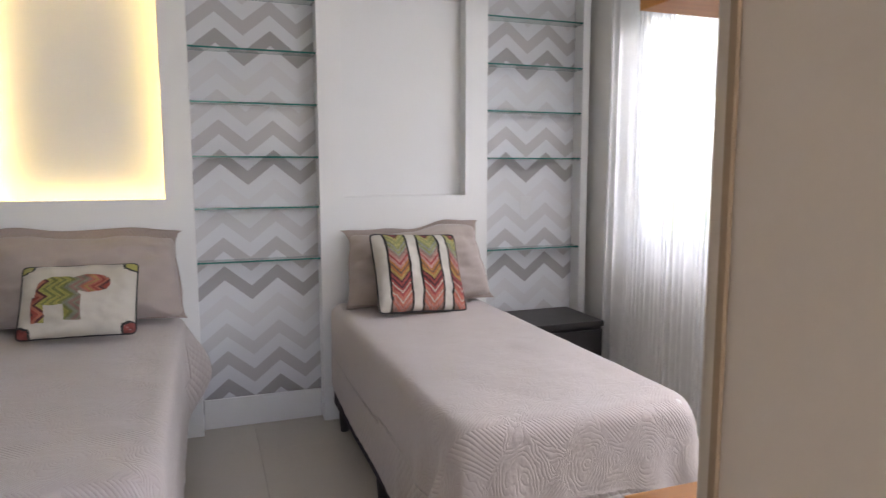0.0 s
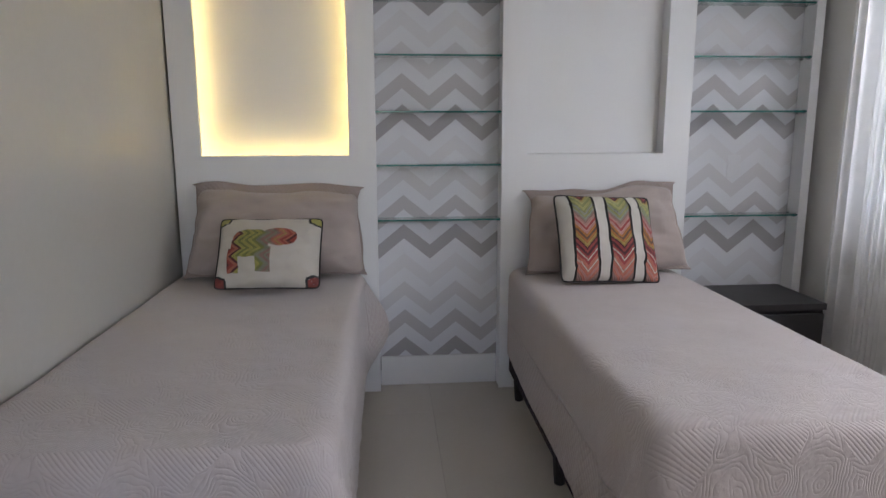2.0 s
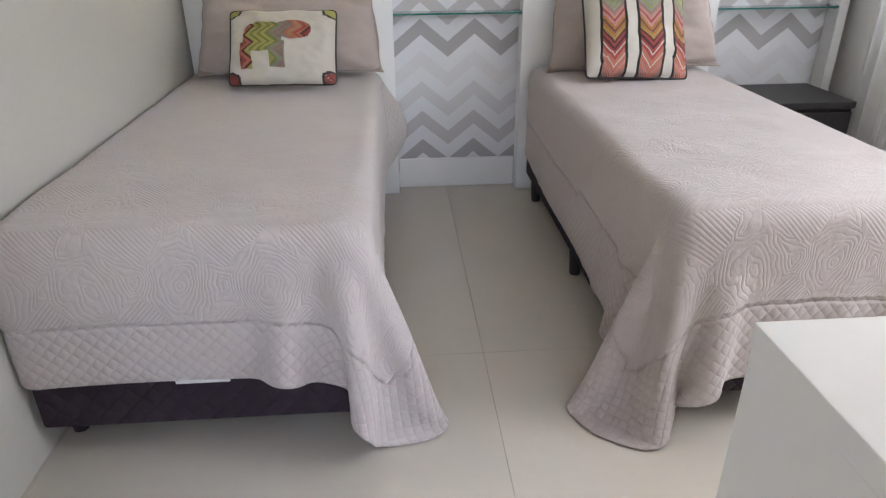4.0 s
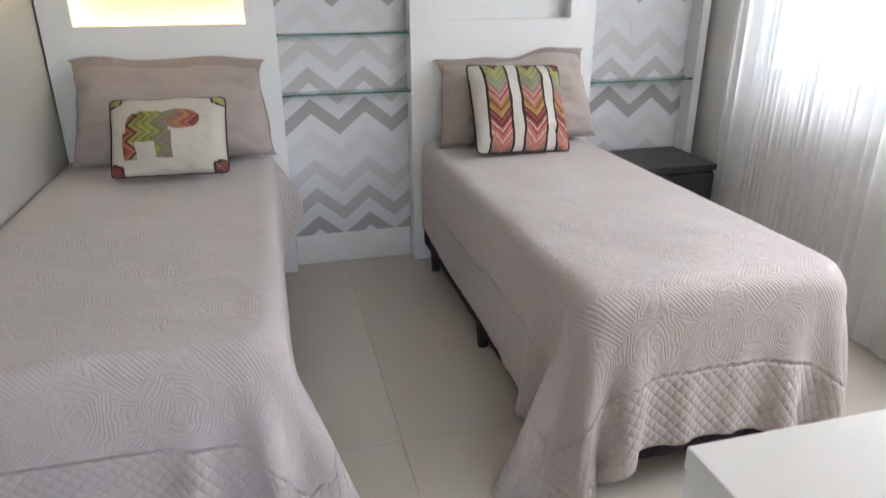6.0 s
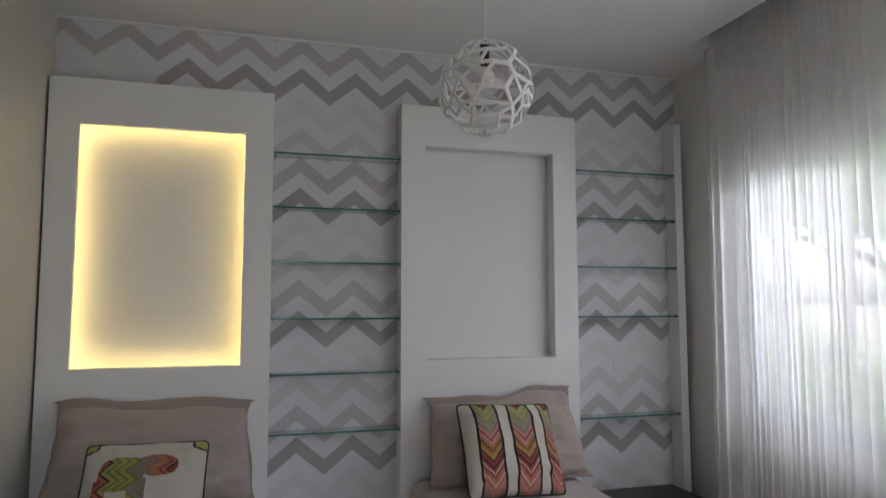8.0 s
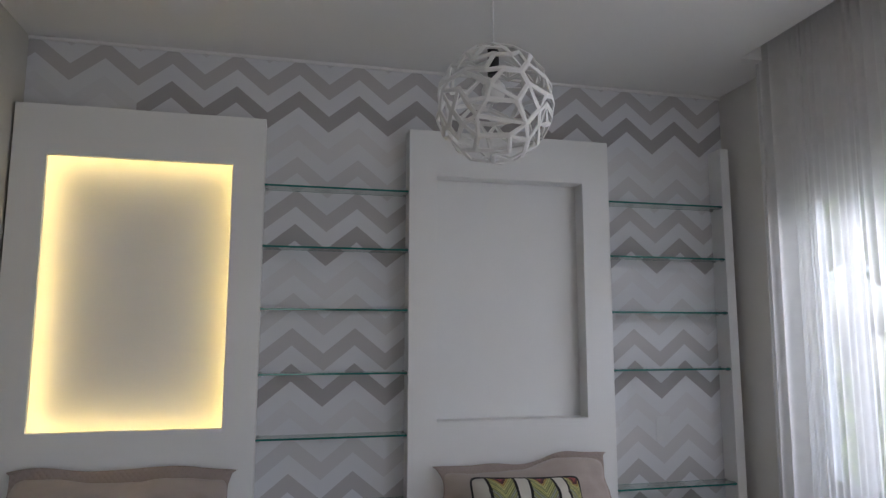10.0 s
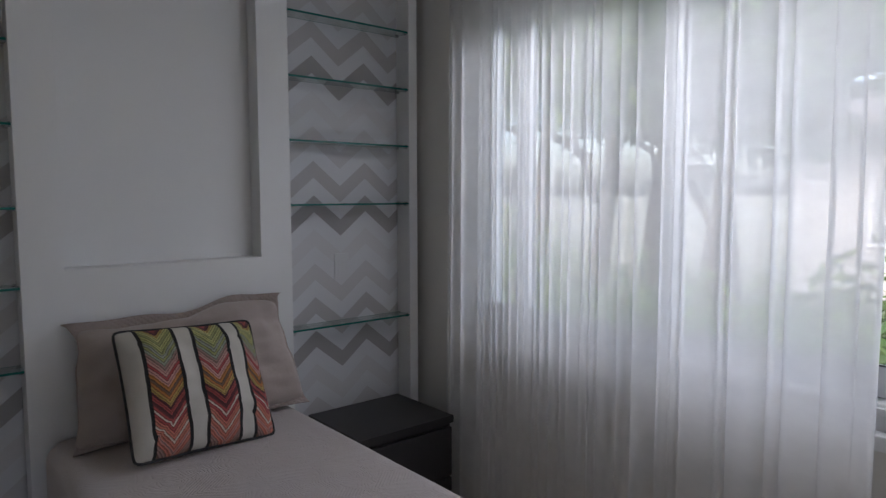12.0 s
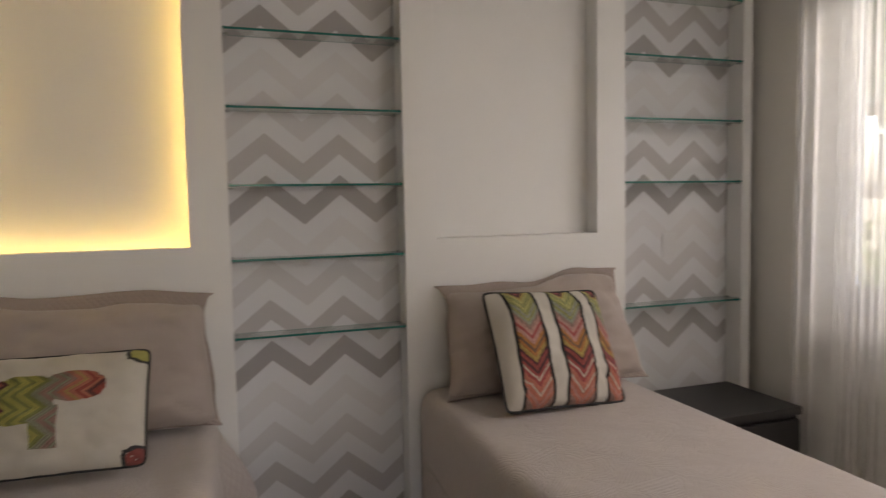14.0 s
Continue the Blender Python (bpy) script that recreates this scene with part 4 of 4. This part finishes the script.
# cushion with an appliqué of plain embroidered shapes
EW, EH, ET, ES, EP, EC = 0.435, 0.315, 0.15, 7.7, 0.02, 1.5
root = thing("applique_cushion", (0, 0, 0), "oblong cream cushion with a multicoloured zigzag embroidered patch", "cushion")
root.matrix_basis = pose(-0.452, 3.085, 0.812, -32, 0, -3)
part("cover", cushion_mesh(EW, EH, ET, 0.5, 0.0, ES, EP, 44, EC), cream_linen, root, smooth=True)
part("piping", tube(rim(EW + 0.003, EH + 0.003, EP, 0.0, ES), 0.0036), black_rubber, root, "black corded edge", smooth=True)


def on_cover(inside, lift, n=130):
    """A thin piece lying on the front of the oblong cushion wherever inside(u, v) holds, u and v from 0 to 1."""
    bm = bmesh.new()
    uvl = bm.loops.layers.uv.new("UVMap")
    verts = {}

    def vert(i, j):
        if (i, j) not in verts:
            x, y, z = cushion_point(-1 + 2 * i / n, -1 + 2 * j / n, EW, EH, ET, 0.5, 0.0, ES, EP, EC)
            verts[i, j] = bm.verts.new((x, -y - lift, z))
        return verts[i, j]

    for i in range(n):
        for j in range(n):
            if inside((i + 0.5) / n, (j + 0.5) / n):
                f = bm.faces.new((vert(i, j), vert(i + 1, j), vert(i + 1, j + 1), vert(i, j + 1)))
                f.smooth = True
                for lp, (a, b) in zip(f.loops, ((i, j), (i + 1, j), (i + 1, j + 1), (i, j + 1))):
                    lp[uvl].uv = (a / n, b / n)
    return bm


def ellipse(u, v, cu, cv, ru, rv, p=2.0):
    return (abs(u - cu) / ru) ** p + (abs(v - cv) / rv) ** p < 1


def patch_shape(u, v):
    body = ellipse(u, v, 0.34, 0.57, 0.185, 0.21, 2.6)
    block = 0.13 < u < 0.235 and 0.17 < v < 0.5
    block2 = 0.405 < u < 0.545 and 0.18 < v < 0.5
    end = ellipse(u, v, 0.62, 0.66, 0.165, 0.135, 2.4)
    return body or block or block2 or end


part("embroidered_patch", on_cover(patch_shape, 0.0012), patch_thread, root, "zigzag embroidery in green, ochre and red")
for name, cu, cv in (("corner_patch", 0, 0), ("corner_patch", 1, 0), ("corner_patch", 0, 1), ("corner_patch", 1, 1)):
    def corner(u, v, cu=cu, cv=cv):
        return abs(u - cu) < 0.10 and abs(v - cv) < 0.12 and abs(u - cu) + abs(v - cv) < 0.16

    def edge(u, v, cu=cu, cv=cv):
        a, b = abs(u - cu), abs(v - cv)
        return a < 0.125 and b < 0.15 and a + b < 0.20 and not (a < 0.10 and b < 0.12 and a + b < 0.16)
    piece = part(name, on_cover(corner, 0.0012), thread_lime if cv else thread_red, root, "lime embroidered corner" if cv else "dark red embroidered corner")
    part("corner_edging", on_cover(edge, 0.0014), black_rubber, piece)

# ---- nightstand ----
NX, NY = 1.852, 3.325
root = thing("nightstand", (NX, NY, 0), "dark espresso nightstand with two drawers beside the bed", "nightstand")
part("top", rounded(-0.234, 0.234, -0.232, 0.17, 0.494, 0.525, 0.0025), dark_espresso, root)
part("body", rounded(-0.232, 0.232, -0.21, 0.168, 0.03, 0.4915, 0.003), dark_espresso, root)
part("plinth", rounded(-0.22, 0.22, -0.19, 0.16, 0.0, 0.0295, 0.002), dark_espresso, root)
for z0, z1 in ((0.265, 0.475), (0.045, 0.255)):
    part("drawer", rounded(-0.226, 0.226, -0.229, -0.2105, z0, z1, 0.003), dark_espresso, root)

# ---- desk and wall shelves by the door ----
root = thing("desk", (1.14, 0.655, 0), "white lacquered desk with solid side panels at the wall", "desk")
part("desktop", rounded(-0.722, 0.722, -0.245, 0.25, 0.785, 0.82, 0.002), desk_white, root)
for x in (-0.72, 0.695):
    part("side_panel", rounded(x, x + 0.025, -0.243, 0.248, 0.001, 0.7845, 0.002), desk_white, root)
part("front_panel", rounded(-0.694, 0.694, 0.222, 0.24, 0.06, 0.7845, 0.002), desk_white, root)
for z, name in ((0.935, "lower"), (1.507, "upper")):
    root = thing("wall_shelf", (0.99, 0.53, z), "orange-brown wooden wall shelf above the desk", "shelf", "wooden shelves above the desk")
    part("board", rounded(-0.5, 0.5, -0.138, 0.14, 0, 0.035, 0.002), orange_wood, root)
    part("batten", rounded(-0.49, 0.49, -0.139, -0.115, -0.03, -0.001, 0.002), orange_wood, root)


# ---- sheer curtain ----
CUR_S, CUR_N, CUR_X = 1.58, 3.19, 2.158
rnd = random.Random(41)
folds = [CUR_S - 0.05]                               # where each fold begins: narrow gathers and wider falls
while folds[-1] < CUR_N + 0.05:
    folds.append(folds[-1] + rnd.choice((0.032, 0.042, 0.052, 0.065, 0.08, 0.1)) * rnd.uniform(0.85, 1.15))
bm = bmesh.new()
uvl = bm.loops.layers.uv.new("UVMap")
meta = {}
cols = []
N, R = 1000, 16
fold = 0
for i in range(N + 1):
    y0 = CUR_S + (CUR_N - CUR_S) * i / N
    while folds[fold + 1] < y0:
        fold += 1
    wide = folds[fold + 1] - folds[fold]
    frac = (y0 - folds[fold]) / wide
    ease = math.sin(math.pi * frac) ** 2
    depth = 0.38 * wide * (0.75 + 0.5 * noise.noise((fold * 3.7, 1.3, 0.0)))
    col = []
    for j in range(R + 1):
        f = j / R
        z = 0.015 + (2.955 - 0.015) * f
        loose = 1 - f
        lean = noise.noise((y0 * 2.2, z * 0.7, 2.0))
        a = 2 * math.pi * frac + 0.5 * loose * lean
        x = CUR_X - 0.006 - depth * (0.7 + 0.4 * loose) * (ease - 0.5) + 0.004 * math.sin(2 * a + fold) + 0.012 * loose * lean
        x += 0.005 * noise.noise((y0 * 13, z * 0.8, 9.0))
        # the folds double back on themselves, so that the cloth lies in two and three layers
        yy = y0 - 0.33 * wide * math.sin(2 * math.pi * frac) * (0.8 + 0.8 * noise.noise((fold * 1.9, z * 0.25, 3.0))) + 0.02 * loose * (y0 - 2.3) / 0.85 + 0.012 * lean * loose
        v = bm.verts.new((min(x, 2.216), yy, z))
        meta[v] = (y0 * 1.9, z)
        col.append(v)
    cols.append(col)
for i in range(N):
    for j in range(R):
        f = bm.faces.new((cols[i][j], cols[i + 1][j], cols[i + 1][j + 1], cols[i][j + 1]))
        f.smooth = True
        for lp in f.loops:
            lp[uvl].uv = meta[lp.vert]
root = thing("sheer_curtain", (0, 0, 0), "white sheer curtain drawn across the window in soft folds", "curtain")
part("cloth", bm, sheer, root, smooth=True)
part("rail", rounded(CUR_X - 0.012, CUR_X + 0.012, 0.6, SLOT_N - 0.002, 2.972, 2.999, 0.003), window_white, root, "white curtain rail in the ceiling slot")

# ---- pendant lamp ----
LX, LY, LZ, LR = 0.596, 2.213, 2.134, 0.146
root = thing("pendant_lamp", (LX, LY, LZ), "white openwork globe pendant lamp, switched off", "lamp")
rnd = random.Random(11)
bm = bmesh.new()
bmesh.ops.create_icosphere(bm, subdivisions=3, radius=LR)
for v in bm.verts:
    v.co += Vector((rnd.uniform(-1, 1), rnd.uniform(-1, 1), rnd.uniform(-1, 1))) * 0.008
    v.co = v.co.normalized() * LR
# group the small faces round scattered seeds, so that they become irregular cells
seeds = []
for k in range(70):
    z = 1 - 2 * (k + 0.5) / 70
    a = k * 2.399963 + rnd.uniform(-0.35, 0.35)
    q = math.sqrt(max(0, 1 - z * z))
    seeds.append((Vector((q * math.cos(a), q * math.sin(a), z)), rnd.uniform(0.85, 1.2), rnd.uniform(-0.5, 0.5)))


def cell(c):
    best, at = 9, 0
    d = c.normalized()
    for i, (s, k, a) in enumerate(seeds):
        e = d - s
        t = Vector((-s.y, s.x, 0)) if abs(s.z) < 0.95 else Vector((1, 0, 0))
        t.normalize()
        t2 = s.cross(t)
        p, q = e.dot(t), e.dot(t2)
        p, q = p * math.cos(a) + q * math.sin(a), -p * math.sin(a) + q * math.cos(a)
        m = math.sqrt((p * 0.58) ** 2 + (q * 1.7) ** 2) * k
        if m < best and e.length < 0.9:
            best, at = m, i
    return at


tags = {f: cell(f.calc_center_median()) for f in bm.faces}
inner = [e for e in bm.edges if len(e.link_faces) == 2 and tags[e.link_faces[0]] == tags[e.link_faces[1]]]
bmesh.ops.dissolve_edges(bm, edges=inner, use_verts=True)
before = set(bm.faces)
bmesh.ops.inset_individual(bm, faces=bm.faces[:], thickness=0.0082, use_even_offset=False)
bmesh.ops.delete(bm, geom=[f for f in bm.faces if f in before], context='FACES')
shade = part("shade", bm, lamp_white, root, "white openwork globe shade")
sol = shade.modifiers.new("thick", 'SOLIDIFY')
sol.thickness, sol.offset = 0.004, 0
bm = bmesh.new()
cylinder(bm, 0.0025, LR - 0.002, ZC - LZ - 0.024, 0, 0, 8)
part("cord", bm, plastic_white, root)
bm = bmesh.new()
cylinder(bm, 0.05, ZC - LZ - 0.0245, ZC - LZ - 0.001, 0, 0, 32)
bevel(bm, 0.003, 1)
part("ceiling_rose", bm, lamp_white, root)
bm = bmesh.new()
cylinder(bm, 0.014, 0.075, LR + 0.004, 0, 0, 20)
part("socket", bm, black_rubber, root, "black lamp socket")
bm = bmesh.new()
bmesh.ops.create_uvsphere(bm, u_segments=20, v_segments=14, radius=0.03, matrix=Matrix.Translation((0, 0, 0.035)))
part("bulb", bm, lamp_white, root, smooth=True)

# ---- outside ----
bm = bmesh.new()
box(bm, -600, 600, -600, 600, -0.5, -0.35)
structure("ground", bm, ground_mat, "worn grass and paving outside the window", "ground")


def leaves(bm, centre, radius, count, size, rnd, squash=0.8, long=1.0):
    """Many small pointed leaves scattered through an uneven crown."""
    for _ in range(count):
        d = Vector((rnd.gauss(0, 1), rnd.gauss(0, 1), rnd.gauss(0, 1))).normalized()
        k = rnd.random() ** 0.45
        bump = 1 + 0.35 * noise.noise(d * 2.1 + Vector(centre))
        p = Vector(centre) + Vector((d.x, d.y, d.z * squash)) * radius * k * bump
        t = Vector((rnd.gauss(0, 1), rnd.gauss(0, 1), rnd.gauss(0, 0.7))).normalized()
        n = t.cross(Vector((rnd.gauss(0, 1), rnd.gauss(0, 1), rnd.gauss(0, 1)))).normalized()
        s = size * rnd.uniform(0.6, 1.3)
        a, b = t * s * long, n * s * 0.32
        bm.faces.new([bm.verts.new(q) for q in (p - a, p + b, p + a, p - b)])


def tree(at, height, crown, seed, label):
    rnd = random.Random(seed)
    root = thing("tree", at, label, "tree", "trees outside the window")
    bm = bmesh.new()
    rings = []
    for k in range(8):
        f = k / 7
        c = Vector((0.25 * f * f * rnd.uniform(0.6, 1), 0.12 * math.sin(f * 3 + seed), height * 0.8 * f))
        r = 0.11 * (1 - 0.7 * f) * height / 4
        rings.append([bm.verts.new(c + Vector((r * math.cos(a * 0.785), r * math.sin(a * 0.785), 0))) for a in range(8)])
    for k in range(7):
        for a in range(8):
            bm.faces.new((rings[k][a - 1], rings[k][a], rings[k + 1][a], rings[k + 1][a - 1]))
    part("trunk", bm, bark, root, smooth=True)
    for k in range(5):
        a = k * 1.3 + rnd.random()
        z = height * (0.4 + 0.08 * k)
        bm = bmesh.new()
        bmesh.ops.create_cone(bm, cap_ends=True, segments=7, radius1=0.045, radius2=0.012, depth=crown * 1.1,
                              matrix=Matrix.Translation((0.5 * crown * math.cos(a), 0.5 * crown * math.sin(a), z + 0.3 * crown)) @ Vector((math.cos(a), math.sin(a), 0.65)).to_track_quat('Z', 'Y').to_matrix().to_4x4())
        part("limb", bm, bark, root)
    bm = bmesh.new()
    for k in range(9):
        a = k * 2.4
        c = (crown * 0.65 * math.cos(a), crown * 0.65 * math.sin(a), height * (0.62 + 0.045 * k))
        leaves(bm, c, crown * rnd.uniform(0.45, 0.7), 800, 0.085, rnd, 0.8)
    part("crown", bm, leaf, root, "loose green crown of small leaves")
    return root


def shrub(at, radius, seed):
    rnd = random.Random(seed)
    root = thing("shrub", at, "bushy green garden shrub outside the window", "shrub", "shrubs outside the window")
    bm = bmesh.new()
    for k in range(6):
        a = k * 1.05
        bmesh.ops.create_cone(bm, cap_ends=True, segments=5, radius1=0.014, radius2=0.004, depth=radius * 1.1,
                              matrix=Matrix.Translation((0.25 * radius * math.cos(a), 0.25 * radius * math.sin(a), radius * 0.5)) @ Vector((0.5 * math.cos(a), 0.5 * math.sin(a), 1)).to_track_quat('Z', 'Y').to_matrix().to_4x4())
    part("stems", bm, bark, root)
    bm = bmesh.new()
    leaves(bm, (0, 0, radius * 0.85), radius, 1500, 0.06, rnd, 0.9, 1.5)
    part("foliage", bm, leaf, root)
    return root


for k, (x, y, r) in enumerate(((4.6, -0.2, 0.75), (4.4, 1.2, 0.7), (4.8, 2.4, 0.8), (4.5, 3.6, 0.75), (4.7, 5.0, 0.85), (5.2, -1.8, 0.8), (5.6, 6.6, 1.0))):
    shrub((x, y, -0.35), r, 20 + k)
tree((6.2, 4.0, -0.35), 4.6, 1.3, 5, "slender leafy tree in the garden")
tree((7.2, 7.2, -0.35), 5.2, 1.5, 9, "taller leafy tree behind the shrubs")

tree((5.2, 4.7, -0.35), 4.4, 1.2, 15, "bushy leafy tree close to the window")
tree((8.6, 6.2, -0.35), 5.0, 1.8, 33, "broad leafy tree further off in the garden")
tree((5.0, 3.5, -0.35), 4.0, 1.05, 27, "small leafy tree close to the window")

# neighbouring house across the garden
HX, HY = 16.0, 1.2
root = thing("neighbour_house", (HX, HY, -0.35), "white rendered single-storey house with a dark tiled roof", "house")
part("wall", rounded(-3, 3, -5, 5, 0, 2.9, 0.02, 1), render_white, root)
bm = bmesh.new()
vs = [bm.verts.new(p) for p in ((-3.6, -5.6, 2.91), (3.6, -5.6, 2.91), (3.6, 5.6, 2.91), (-3.6, 5.6, 2.91), (0, -3.2, 4.4), (0, 3.2, 4.4),
                                (-3.6, -5.6, 3.1), (3.6, -5.6, 3.1), (3.6, 5.6, 3.1), (-3.6, 5.6, 3.1))]
for q in ((0, 1, 2, 3), (0, 6, 7, 1), (1, 7, 8, 2), (2, 8, 9, 3), (3, 9, 6, 0), (6, 4, 7), (7, 4, 5, 8), (8, 5, 9), (9, 5, 4, 6)):
    bm.faces.new([vs[i] for i in q])
part("roof", bm, roof_dark, root, "dark tiled hipped roof")
for y in (-3.0, 0.0, 3.0):
    w = part("window", rounded(-3.04, -2.99, y - 0.7, y + 0.7, 0.9, 2.1, 0.01, 1), window_white, root)
    part("pane", rounded(-3.05, -3.041, y - 0.62, y + 0.62, 0.98, 2.02, 0.002, 1), pane_glass, w)

# ---- floor tiles ----
TX, TY, JX, JY = 1.2, 1.2, 0.252, 2.033
shared = {}
for i in range(-3, 5):
    for j in range(-4, 3):
        x0, x1 = max(JX + i * TX, XW - 0.1), min(JX + (i + 1) * TX, XE + 0.1)
        y0, y1 = max(JY + j * TY, YH - 0.1), min(JY + (j + 1) * TY, YN + 0.1)
        if x1 - x0 < 0.03 or y1 - y0 < 0.03:
            continue
        key = (round(x1 - x0, 3), round(y1 - y0, 3))
        if key not in shared:
            g = 0.0004
            bm = bmesh.new()
            box(bm, -key[0] / 2 + g, key[0] / 2 - g, -key[1] / 2 + g, key[1] / 2 - g, -0.0055, 0.0)
            bevel(bm, 0.0005, 1)
            shared[key] = mesh_of("tile", bm, tile_beige)
        t = new("tile", shared[key])
        t.location = ((x0 + x1) / 2, (y0 + y1) / 2, 0)
        t.parent = floor
